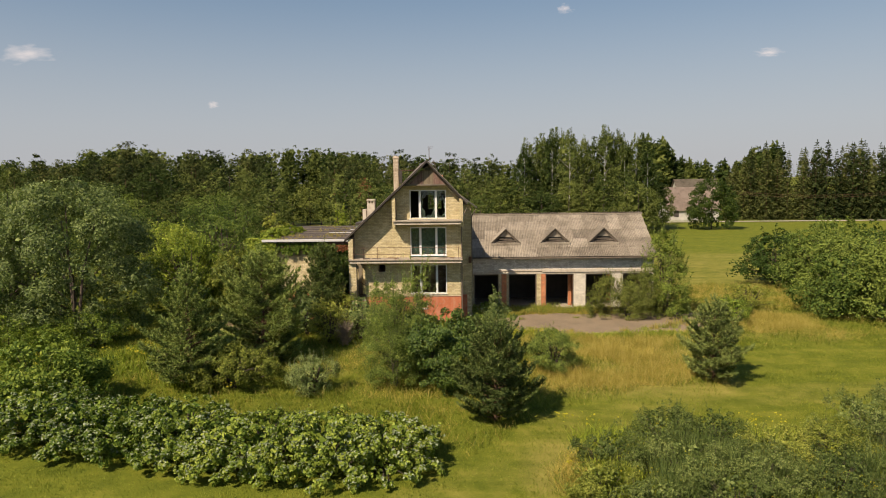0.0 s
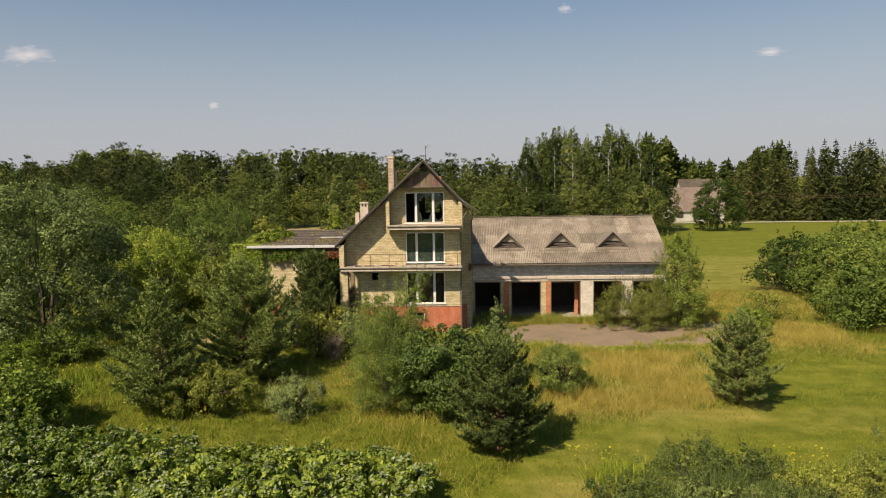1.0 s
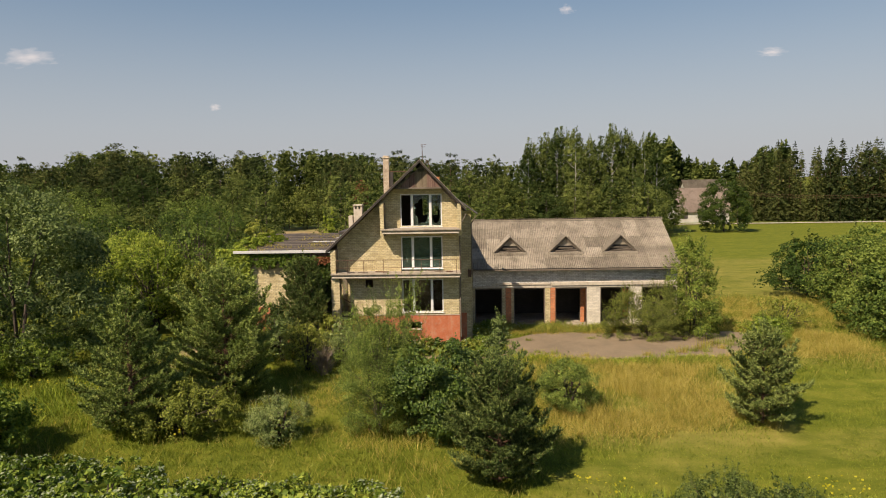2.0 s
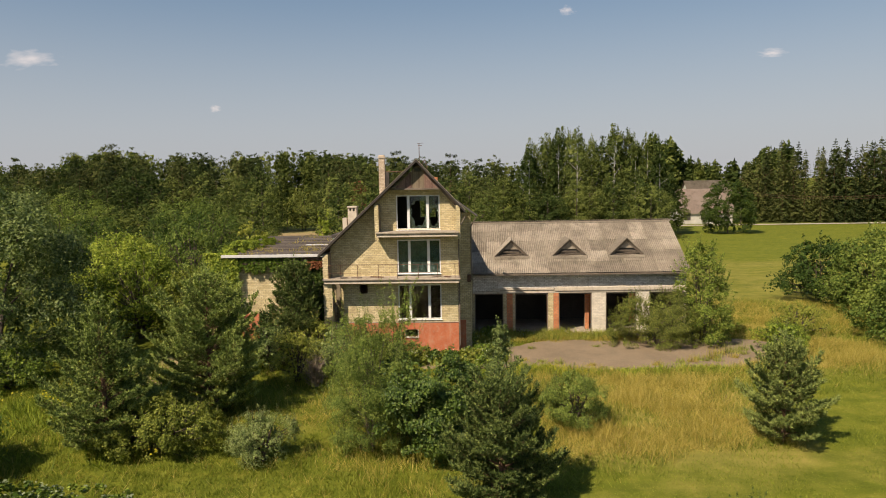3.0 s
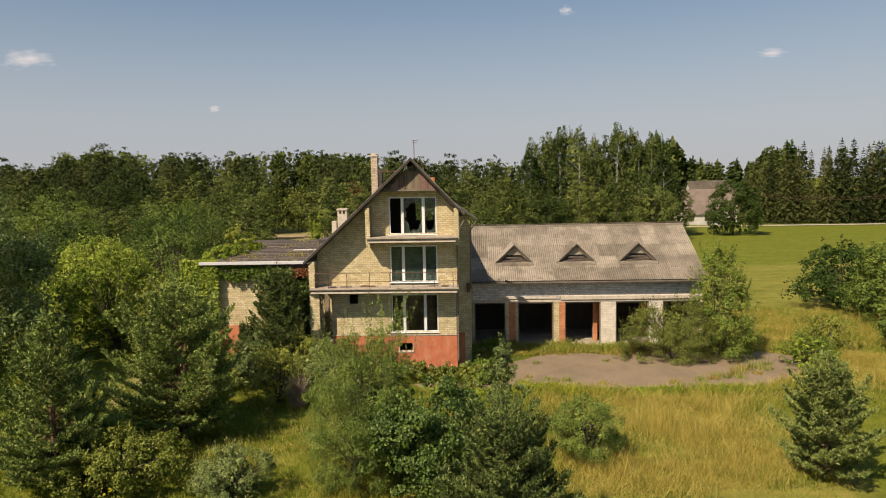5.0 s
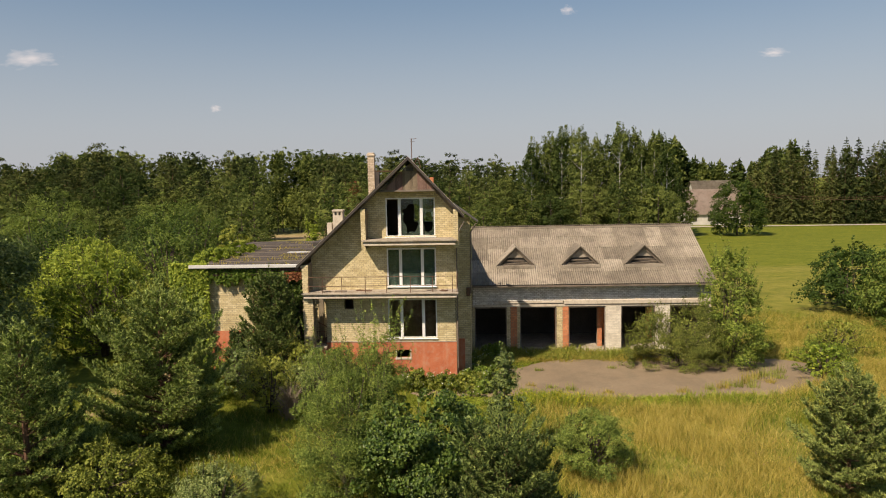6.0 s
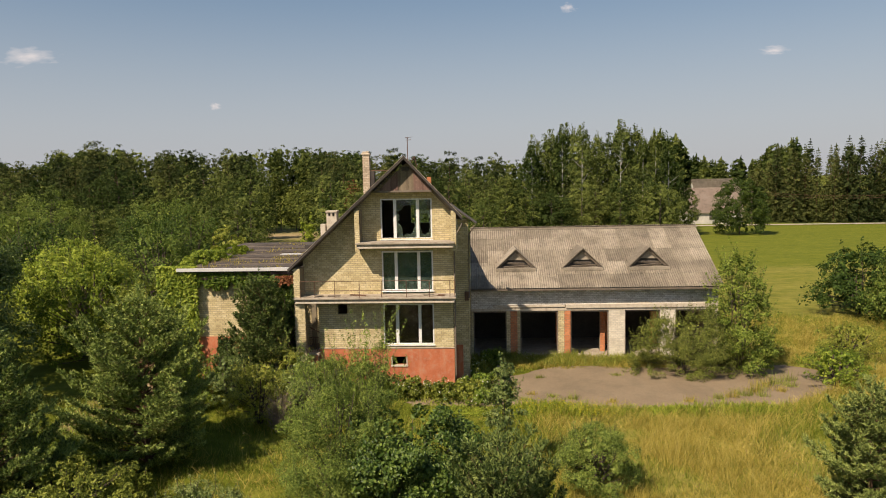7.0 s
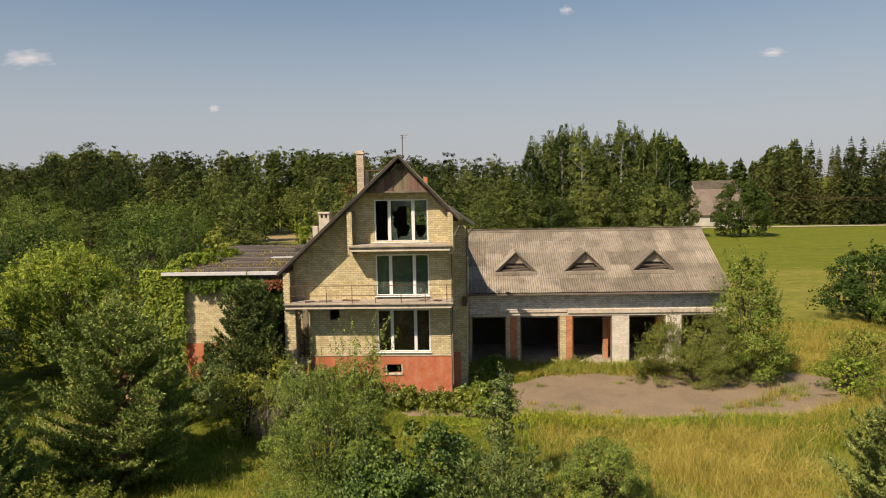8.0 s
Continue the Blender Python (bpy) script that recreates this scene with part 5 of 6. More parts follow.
for i, (x, y, h, r, mt) in enumerate(((9.4, -24.2, 2.3, 1.9, LEAF_THICKET), (11.7, -24.2, 2.0, 1.8, LEAF_THICKET), (7.0, -25.8, 1.6, 1.5, LEAF_THICKET), (13.8, -25.4, 1.9, 1.7, LEAF_WILLOW), (18.4, -23.2, 2.5, 2.2, LEAF_THICKET), (20.9, -22.4, 2.4, 2.3, LEAF_THICKET), (16.2, -25.0, 2.0, 1.8, LEAF_WILLOW), (9.5, -27.0, 1.9, 1.9, LEAF_THICKET), (12.3, -27.5, 1.9, 1.9, LEAF_THICKET), (15.0, -28.0, 2.0, 2.0, LEAF_THICKET), (18.5, -26.4, 2.4, 2.2, LEAF_THICKET), (6.2, -28.2, 1.5, 1.5, LEAF_WILLOW), (10.6, -30.0, 1.9, 1.9, LEAF_THICKET), (7.8, -30.0, 1.6, 1.6, LEAF_THICKET))):
    broadleaf("meadow_willow", "loose grey-green willow shrub in the meadow thicket", "shrub", G(x, y), h, r, 0.085, mt, 50 + i, clumps=95, per=82, clump_r=0.34, aspect=0.45, low=0.0, rag=0.3, shoots=60, trunk_r=0.03, group="willow thicket", core=0.3, reach=0.6, lobes=13)
# the hedge, shrub by shrub
hx = [(x, y - 0.5) for x, y in [(-21.5, -21.6), (-19.0, -22.4), (-16.6, -22.9), (-14.2, -23.5), (-11.8, -24.0), (-9.5, -24.7), (-7.2, -25.2), (-5.0, -25.4), (-2.6, -25.0)]]
for i, (x, y) in enumerate(hx):
    broadleaf("dogwood_hedge_shrub", "spreading dogwood shrub with white-edged leaves in a hedge", "shrub", G(x, y), 2.3 + 0.25 * math.sin(i * 2.1), 2.75, 0.16, LEAF_HEDGE, 70 + i, ry=2.7, core=0.35, clumps=230, per=44, clump_r=0.3, low=0.0, rag=0.15, shoots=30, aspect=0.6, lobes=60, reach=0.4, shape=lambda t: math.sqrt(max(0.0, 1 - t * t * 0.8)), group="dogwood hedge", flecks=(LEAF_PALE, 0.16, "pale variegated leaves"))
pine("yew_tree", "dark conical evergreen beside the house wall", G(-10.4, -1.4), 6.6, 2.0, 91, NEEDLE_DARK, plump=0.6, gap=0.3, boughs=9, width=0.065, needles=14, lateral=0.19, steep=0.4)
pine("yew_tree", "small dark evergreen at the wing's plinth", G(-12.2, -1.9), 3.3, 0.85, 92, NEEDLE_DARK, plump=0.5, gap=0.22, width=0.05, needles=14, lateral=0.16, steep=0.4)
broadleaf("ivy_shrub", "dark glossy climbing shrub covering the wing wall", "shrub", G(-9.65, 1.05), 6.0, 0.95, 0.15, LEAF_DARK, 93, core=0.3, ry=0.55, clumps=120, per=100, clump_r=0.42, shape=lambda t: 0.95, shoots=20)
for i, (x, y, h, r) in enumerate(((-7.2, -4.6, 3.2, 1.8), (-9.3, -5.6, 3.4, 1.7), (-5.0, -5.2, 2.2, 1.5), (-13.4, -4.2, 2.6, 1.6), (-14.6, -1.4, 2.6, 1.5), (-11.4, -3.6, 3.4, 1.7), (-8.6, -2.4, 3.0, 1.4), (-4.6, -2.2, 2.4, 1.3), (-6.4, -1.6, 2.2, 1.2), (20.9, 0.4, 2.2, 1.9), (24.2, 5.5, 2.5, 2.1), (22.0, 3.0, 1.5, 1.6))):
    broadleaf("wild_shrub", "wild leafy green shrub in the rank grass", "shrub", G(x, y), h, r, 0.12, (LEAF_SILVER, LEAF_WILLOW, LEAF_GREEN, LEAF_YELLOW, LEAF_GREEN, LEAF_SILVER, LEAF_WILLOW, LEAF_OLIVE, LEAF_WILLOW, LEAF_GREEN, LEAF_WILLOW, LEAF_OLIVE)[i], 95 + i, clumps=60, per=76, clump_r=0.42, low=0.02, aspect=0.35, rag=0.4, shoots=30, group="wild shrubs")
broadleaf("sapling", "thin grey-leaved sapling in the tall grass", "tree", G(2.5, -11.0), 4.9, 1.25, 0.10, LEAF_SILVER, 101, clumps=110, per=60, clump_r=0.3, stems=1, rag=0.5, shoots=30, trunk_r=0.035, shape=lambda t: 1 - 0.8 * t, reach=0.6, lobes=18)
for i, (x, y, h, r) in enumerate(((-24.6, 6.0, 7.0, 3.7), (-28.6, 11.5, 7.6, 4.2), (-18.8, 3.6, 6.0, 2.7), (-31.0, 15.0, 7.8, 4.2))):
    broadleaf("fruit_tree", "broad olive-green rounded tree behind the pines", "tree", G(x, y), h, r, 0.18, (LEAF_YELLOW, LEAF_GREEN, LEAF_WILLOW, LEAF_GREEN)[i], 110 + i, clumps=260, per=65, shoots=90, rag=0.4, clump_r=0.7, trunk_r=0.15, low=0.02, core=0.35, lobes=28, reach=1.0, group="broad trees behind the pines")
broadleaf("creeper", "yellow-green creeper spilling over the flat roof's corner", "creeper", (-16.5, 2.0, ground_z(0, 0)), 7.0, 1.3, 0.2, LEAF_HEDGE, 120, ry=1.0, clumps=150, per=100, clump_r=0.55, shape=lambda t: 0.75 + 0.25 * t)
broadleaf("birch_shrub", "bright green young birch behind the flat roof", "tree", G(-14.3, 24.0), 8.8, 1.25, 0.13, LEAF_YELLOW, 121, clumps=150, per=70, clump_r=0.45, shape=lambda t: 1 - 0.6 * t, shoots=60, reach=0.8)

for i, (x, y, h, r) in enumerate(((0.7, -1.5, 0.9, 1.3), (1.5, 0.3, 0.8, 1.2), (-0.6, -1.9, 1.0, 1.2), (1.6, -2.4, 0.7, 1.1), (0.9, 2.3, 1.0, 1.1), (2.2, 4.9, 1.0, 1.0), (-2.2, -1.5, 1.1, 1.2), (-3.8, -1.6, 1.3, 1.2))):
    broadleaf("flowering_weed", "rank green weeds with small white flowers by the plinth", "weed", G(x, y), h, r, 0.10, (LEAF_WILLOW, LEAF_HEDGE)[i % 2], 160 + i, clumps=34, per=70, clump_r=0.3, low=0.0, rag=0.5, shoots=40, trunk_r=0.012, group="weeds by the plinth", flecks=(FLOWER_WHITE, 0.035, "small white flowers"))
for i, (x, y, h, r) in enumerate(((-31.5, -8.0, 3.2, 2.6), (-26.0, -7.0, 3.0, 2.4), (-28.6, -9.0, 2.4, 2.2), (-15.4, -12.4, 2.4, 2.0))):
    broadleaf("undergrowth_shrub", "dark leafy undergrowth at the foot of the pines", "shrub", G(x, y), h, r, 0.11, LEAF_GREEN, 170 + i, clumps=80, per=80, clump_r=0.45, low=0.0, rag=0.4, shoots=40, trunk_r=0.03, group="undergrowth")

# ---- more of the overgrown ground left of the house ----
for i, (x, y, h, r, mt) in enumerate(((-27.5, 22.0, 8.5, 4.2, LEAF_DARK), (-36.0, 20.0, 9.0, 4.6, LEAF_DARK), (-22.8, 27.0, 8.0, 2.0, LEAF_WILLOW), (-44.0, 12.0, 9.5, 5.0, LEAF_DARK), (-33.0, 32.0, 9.5, 4.8, LEAF_DARK), (-45.0, 30.0, 10.5, 5.2, LEAF_DARK), (-33.0, 41.0, 10.0, 4.6, LEAF_DARK), (-56.0, 20.0, 11.0, 5.5, LEAF_DARK), (-12.5, 46.0, 8.0, 4.0, LEAF_DARK), (-38.0, 46.0, 11.5, 5.2, LEAF_DARK), (-52.0, 44.0, 12.0, 5.5, LEAF_DARK), (-64.0, 36.0, 12.0, 6.0, LEAF_DARK), (-9.0, 52.0, 8.5, 4.2, LEAF_DARK))):
    broadleaf("overgrown_tree", "dense green self-seeded tree in the overgrown yard", "tree", G(x, y), h, r, 0.2, mt, 130 + i, core=0.33, clumps=200, per=46, clump_r=0.8, trunk_r=0.15, group="self-seeded trees", low=0.02, lobes=22)

# ---- far trees ----
round_me = crown_tree_mesh(13.0, 6.4, 520, 30, 0.8, 0.36, 201, 0.0, "round", 40)
far_tree("round_tree", "big dense dark green round tree in the field", G(57.4, 116.0), round_me, LEAF_DEEP, 12.0, group="field trees")
far_tree("round_tree", "dark green broad tree beside the far house", G(44.3, 116.0), crown_tree_mesh(12.0, 4.4, 300, 28, 0.8, 0.34, 202, 0.05), FOREST, 11.0, group="field trees")

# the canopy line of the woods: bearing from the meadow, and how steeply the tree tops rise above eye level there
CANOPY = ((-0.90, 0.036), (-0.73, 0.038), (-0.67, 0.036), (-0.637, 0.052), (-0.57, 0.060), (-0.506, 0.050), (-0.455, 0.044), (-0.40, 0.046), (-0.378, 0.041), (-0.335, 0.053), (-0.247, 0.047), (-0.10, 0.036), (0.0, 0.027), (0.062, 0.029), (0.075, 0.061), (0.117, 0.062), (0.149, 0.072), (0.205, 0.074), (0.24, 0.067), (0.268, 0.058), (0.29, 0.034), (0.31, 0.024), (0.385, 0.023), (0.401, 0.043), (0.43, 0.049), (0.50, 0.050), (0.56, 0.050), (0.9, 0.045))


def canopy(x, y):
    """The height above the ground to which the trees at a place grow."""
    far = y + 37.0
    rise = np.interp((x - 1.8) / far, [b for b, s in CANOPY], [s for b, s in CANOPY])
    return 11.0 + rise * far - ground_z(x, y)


MODELS = {
    "birch_tree": ([crown_tree_mesh(h, r, 330, 14, 0.62, 0.4, 210 + i, 0.08, "birch", 40) for i, (h, r) in enumerate(((24, 3.6), (25, 3.9), (23, 3.4)))], FOREST, BARK_BIRCH, "tall birch with hanging green foliage at the wood edge"),
    "leafy_tree": ([crown_tree_mesh(h, r, 300, 14, 0.75, 0.35, 220 + i, 0.04, "round", 30) for i, (h, r) in enumerate(((17, 4.8), (14, 5.0), (20, 5.2)))], FOREST, BARK, "dense green broadleaf tree at the wood edge"),
    "pine_wood_tree": ([crown_tree_mesh(h, r, 230, 13, 0.5, 0.31, 225 + i, 0.3, "pine", 28) for i, (h, r) in enumerate(((20, 3.1), (21, 3.4), (19, 3.0)))], FOREST_PINE, BARK_PINE, "tall pine with a layered dark crown at the wood edge"),
    "spruce_tree": ([cone_tree_mesh(h, r, 34, 230 + i, 0.62) for i, (h, r) in enumerate(((22.5, 5.2), (24.0, 5.5), (21.0, 5.0)))], FOREST_PINE, BARK_PINE, "tall dark pointed spruce in a row"),
}
rf = random.Random(77)
models = {}
for kind, (meshes, mt, bark, text) in MODELS.items():
    models[kind] = [(far_tree(kind, text, (0, 0, 0), me, mt, float(me[0][:, 2].max()) * 0.92, bark), float(me[0][:, 2].max())) for me in meshes]
used = set()


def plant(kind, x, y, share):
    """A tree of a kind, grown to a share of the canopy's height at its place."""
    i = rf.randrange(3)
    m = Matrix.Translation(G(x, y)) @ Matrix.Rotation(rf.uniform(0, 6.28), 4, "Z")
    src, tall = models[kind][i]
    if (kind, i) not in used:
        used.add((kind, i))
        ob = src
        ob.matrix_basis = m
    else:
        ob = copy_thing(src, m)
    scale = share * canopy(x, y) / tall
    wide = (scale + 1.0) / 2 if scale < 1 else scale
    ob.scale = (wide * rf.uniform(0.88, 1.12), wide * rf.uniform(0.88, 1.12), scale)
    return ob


def clearing(x, y):
    """The open yard and the way to it behind the flat-roofed wing."""
    return 24 < y < 152 and -0.34 < (x - 1.8) / (y + 37) < -0.24


# birches behind the garage
for i in range(30):
    plant("birch_tree", 12.0 + i * 1.06 + rf.uniform(-0.8, 0.8), 112 + rf.uniform(0, 18), rf.uniform(0.9, 1.06) if i > 11 else rf.uniform(1.0, 1.14))
for i in range(14):
    plant("leafy_tree", 0 + i * 3.1 + rf.uniform(-1.5, 1.5), 99 + rf.uniform(0, 8), rf.uniform(0.45, 0.62) if i > 3 else rf.uniform(0.7, 0.9))
for i in range(5):
    plant("spruce_tree", 2 + i * 6.1 + rf.uniform(-1.5, 1.5), 106 + rf.uniform(0, 4), rf.uniform(0.5, 0.7))
# spruce row beyond the road
for i in range(40):
    plant("spruce_tree", 79.5 + i * 2.5 + rf.uniform(-0.8, 0.8), 162 - i * 0.5 + rf.uniform(-1.5, 4), rf.uniform(0.86, 1.03))
for i in range(36):
    plant("spruce_tree", 82 + i * 2.8 + rf.uniform(-1, 1), 172 - i * 0.7 + rf.uniform(0, 6), rf.uniform(0.9, 1.03))
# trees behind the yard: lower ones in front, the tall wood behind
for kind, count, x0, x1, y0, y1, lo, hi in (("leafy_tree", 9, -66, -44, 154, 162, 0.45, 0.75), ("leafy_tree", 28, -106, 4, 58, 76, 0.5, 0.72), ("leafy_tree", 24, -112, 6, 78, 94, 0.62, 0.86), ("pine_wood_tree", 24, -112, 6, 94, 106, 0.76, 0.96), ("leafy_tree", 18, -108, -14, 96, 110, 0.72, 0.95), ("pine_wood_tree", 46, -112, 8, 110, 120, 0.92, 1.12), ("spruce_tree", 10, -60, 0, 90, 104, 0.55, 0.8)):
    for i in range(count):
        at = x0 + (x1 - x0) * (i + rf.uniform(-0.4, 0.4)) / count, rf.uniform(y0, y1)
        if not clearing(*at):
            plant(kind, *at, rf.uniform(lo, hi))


far_tree("dead_pine", "withered reddish-brown pine among the green ones", G(-23.4, 92.0), crown_tree_mesh(13.5, 2.3, 130, 12, 0.5, 0.24, 240, 0.3, "pine", 20), VINE_RED, 12.5, BARK_PINE, 0.15)


def woods(name, label, stretches, seed, mat):
    """Deep woods: many trees in one mesh, each with its own tint. stretches: (x from, x to, y from, y to, count, least and most share of the canopy)."""
    rng = np.random.default_rng(seed)
    far = [cone_tree_mesh(21, 3.9, 14, 304, 1.6), crown_tree_mesh(20, 4.2, 80, 6, 1.0, 0.7, 305, 0.1)]
    base = [crown_tree_mesh(20, 3.2, 105, 11, 0.6, 0.33, 300, 0.5, "pine", 20), crown_tree_mesh(20, 4.0, 110, 10, 0.8, 0.37, 303, 0.4), crown_tree_mesh(20, 3.2, 110, 10, 0.6, 0.36, 302, 0.4, "birch", 26), crown_tree_mesh(20, 3.0, 100, 11, 0.55, 0.33, 306, 0.5, "pine", 18)]
    vs, fs, ts, n = [], [], [], 0
    for x0, x1, y0, y1, count, lo, hi in stretches:
        for _ in range(count):
            x, y = rng.uniform(x0, x1), rng.uniform(y0, y1)
            if clearing(x, y):
                continue
            v, f = base[rng.integers(0, 4)] if y < 200 else far[rng.integers(0, 2)]
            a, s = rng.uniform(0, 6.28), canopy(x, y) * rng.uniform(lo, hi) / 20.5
            c, d = math.cos(a), math.sin(a)
            w = v @ np.array(((c, d, 0), (-d, c, 0), (0, 0, 1))) * np.array((s * 1.1, s * 1.1, s)) + np.array((x, y, ground_z(x, y)))
            vs.append(w)
            fs.append(f + n)
            ts.append(np.full(len(v), rng.uniform(-1, 1)))
            n += len(v)
    me = mesh_from(name, np.concatenate(vs), np.concatenate(fs))
    me.attributes.new("tint", "FLOAT", "POINT").data.foreach_set("value", np.concatenate(ts).astype(np.float32))
    tagged(finish(name, me, mat), label, "woods", kind="stuff")


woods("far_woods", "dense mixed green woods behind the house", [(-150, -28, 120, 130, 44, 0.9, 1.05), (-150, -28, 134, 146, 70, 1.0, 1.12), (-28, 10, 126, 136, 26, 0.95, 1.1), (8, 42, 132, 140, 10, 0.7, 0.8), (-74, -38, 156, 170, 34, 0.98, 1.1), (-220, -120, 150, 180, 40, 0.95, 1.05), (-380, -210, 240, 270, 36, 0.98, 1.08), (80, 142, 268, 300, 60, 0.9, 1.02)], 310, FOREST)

# ---- grasses ----
def grass(name, label, region, count, height, width, blades_each, mat, seed, spread=0.12, where=None, lean=0.35):
    """Tufts of blades over a stretch (x from, x to, y from, y to), where the plan lets them grow."""
    rng = np.random.default_rng(seed)
    x0, x1, y0, y1 = region
    xy = np.stack((rng.uniform(x0, x1, count), rng.uniform(y0, y1, count)), axis=1)
    if where:
        keep = np.array([where(a, b) for a, b in xy]) > rng.random(count)
        xy = xy[keep]
    z = np.array([ground_z(a, b) + (0.10 * noise.noise(Vector((a * 0.16, b * 0.16, 0))) + 0.03 * noise.noise(Vector((a * 0.8, b * 0.8, 3)))) for a, b in xy])
    patch = np.array([0.75 + 0.7 * noise.noise(Vector((a * 0.35, b * 0.35, 9))) for a, b in xy])
    base = np.repeat(np.column_stack((xy, z - 0.03)), blades_each, axis=0)
    n = len(base)
    base[:, :2] += rng.normal(0, spread, (n, 2))
    tip = base + np.column_stack((rng.normal(0, lean, (n, 2)) * height, height * rng.uniform(0.55, 1.15, n) * np.repeat(patch, blades_each)))
    v, f = blades(base, tip, width, rng)
    ob = finish(name, mesh_from(name, v, f), mat)
    tagged(ob, label, "grass", kind="stuff")


def yard_edge(x, y):
    i = (y + 3.1) / 0.42
    paved = -3.2 < y < 5.0 and -2.6 + 0.6 * max(0, i - 4) < x < 16.6 + 0.62 * i - 1.0 * max(0, i - 11)
    return 0.0 if paved or (0.5 < x < 17.5 and y > 4.2) else max(tallness(x, y), soft_box(x, y, -2, 21, -5, 8, 0.5))


def patchy(x, y):
    """Straw-coloured and green stretches of the meadow in turn."""
    return max(0.1, min(1.0, 0.66 + 1.8 * noise.noise(Vector((x * 0.22, y * 0.3, 31))) + 0.7 * noise.noise(Vector((x * 0.8, y * 0.8, 33)))))


grass("tall_grass", "tall straw-coloured uncut meadow grass", (-26, 36, -28, 20), 170000, 0.7, 0.02, 5, GRASS_TALL, 401, 0.16, lambda x, y: yard_edge(x, y) * (0.06 + 0.94 * dryness(x, y) ** 1.2) * patchy(x, y))
grass("green_grass", "rough green meadow grass and weeds", (-40, 36, -34, 20), 100000, 0.42, 0.027, 5, GRASS_GREEN, 402, 0.18, lambda x, y: yard_edge(x, y) * (1.0 - 0.6 * dryness(x, y) * patchy(x, y)))
grass("short_grass", "short mown grass", (-28, 34, -36, -3), 90000, 0.15, 0.03, 3, GRASS_GREEN, 403, 0.15, lambda x, y: 1 - tallness(x, y))

# ---- weeds by the walls and on the asphalt ----
def clumped(x, y):
    return max(0.0, min(1.0, 2.2 * noise.noise(Vector((x * 0.35, y * 0.35, 21))) - 0.1))


def free(x, y):
    return 1.0


grass("yard_weeds", "rank green weeds along the garage front", (1.2, 17.0, 4.4, 6.3), 1700, 0.8, 0.05, 7, LEAF_WILLOW, 411, 0.16, lambda x, y: 0.3 + clumped(x + 5, y * 2))
grass("dry_weeds", "dry straw-coloured weeds at the asphalt edge", (2.4, 13.0, 4.0, 6.2), 1500, 0.45, 0.04, 6, GRASS_TALL, 412, 0.2, free)
grass("wall_weeds", "green weeds below the plinth", (-8.5, 3.0, -1.9, 0.0), 1500, 0.5, 0.06, 6, GRASS_GREEN, 413, 0.15, free)
grass("edge_grass", "tall grass at the yard's near edge", (-1.0, 19.0, -4.3, -3.0), 1500, 0.5, 0.04, 6, LEAF_YELLOW, 414, 0.2, lambda x, y: 0.25 + clumped(x, y))


def flowers(name, label, region, count, height, size, mat, seed, where=None):
    """Small blossoms held above the grass."""
    rng = np.random.default_rng(seed)
    x0, x1, y0, y1 = region
    xy = np.stack((rng.uniform(x0, x1, count), rng.uniform(y0, y1, count)), axis=1)
    if where:
        xy = xy[np.array([where(a, b) for a, b in xy]) > rng.random(count)]
    p = np.column_stack((xy, [ground_z(a, b) for a, b in xy] + height * rng.uniform(0.6, 1.1, len(xy))))
    v, f = leaf_quads(p, np.tile((0.0, -0.3, 1.0), (len(p), 1)), size, rng, 0.9, 0.4)
    tagged(finish(name, mesh_from(name, v, f), mat), label, "flowers", kind="stuff")


grass("plinth_weeds", "rank bright green flowering weeds at the plinth corner", (-1.6, 3.0, -2.7, 4.2), 900, 0.5, 0.05, 8, LEAF_WILLOW, 415, 0.18, lambda x, y: 1.0 if x < 2.0 - 0.45 * abs(y - 0.5) else 0.08)
flowers("white_flowers", "white daisies and weeds beside the plinth", (-2.4, 3.0, -2.6, 4.0), 2200, 0.55, 0.07, FLOWER_WHITE, 421, clumped)
flowers("goldenrod_flowers", "yellow goldenrod in the meadow thicket", (5.0, 26.0, -32.0, -21.5), 6000, 0.95, 0.10, FLOWER_YELLOW, 422, clumped)
flowers("seed_heads", "brown seed heads in the dry meadow grass", (-9.0, 30.0, -19.0, 14.0), 9000, 0.75, 0.055, SEED_BROWN, 424, lambda x, y: clumped(x + 11, y) * yard_edge(x, y))
flowers("meadow_flowers", "yellow flowers at the yard's near edge", (3.0, 9.0, -5.6, -3.4), 500, 0.55, 0.08, FLOWER_YELLOW, 425, clumped)
flowers("goldenrod_flowers", "yellow flowering weeds behind the hedge", (-30.0, -12.0, -17.0, -8.0), 2500, 0.8, 0.11, FLOWER_YELLOW, 423, clumped)
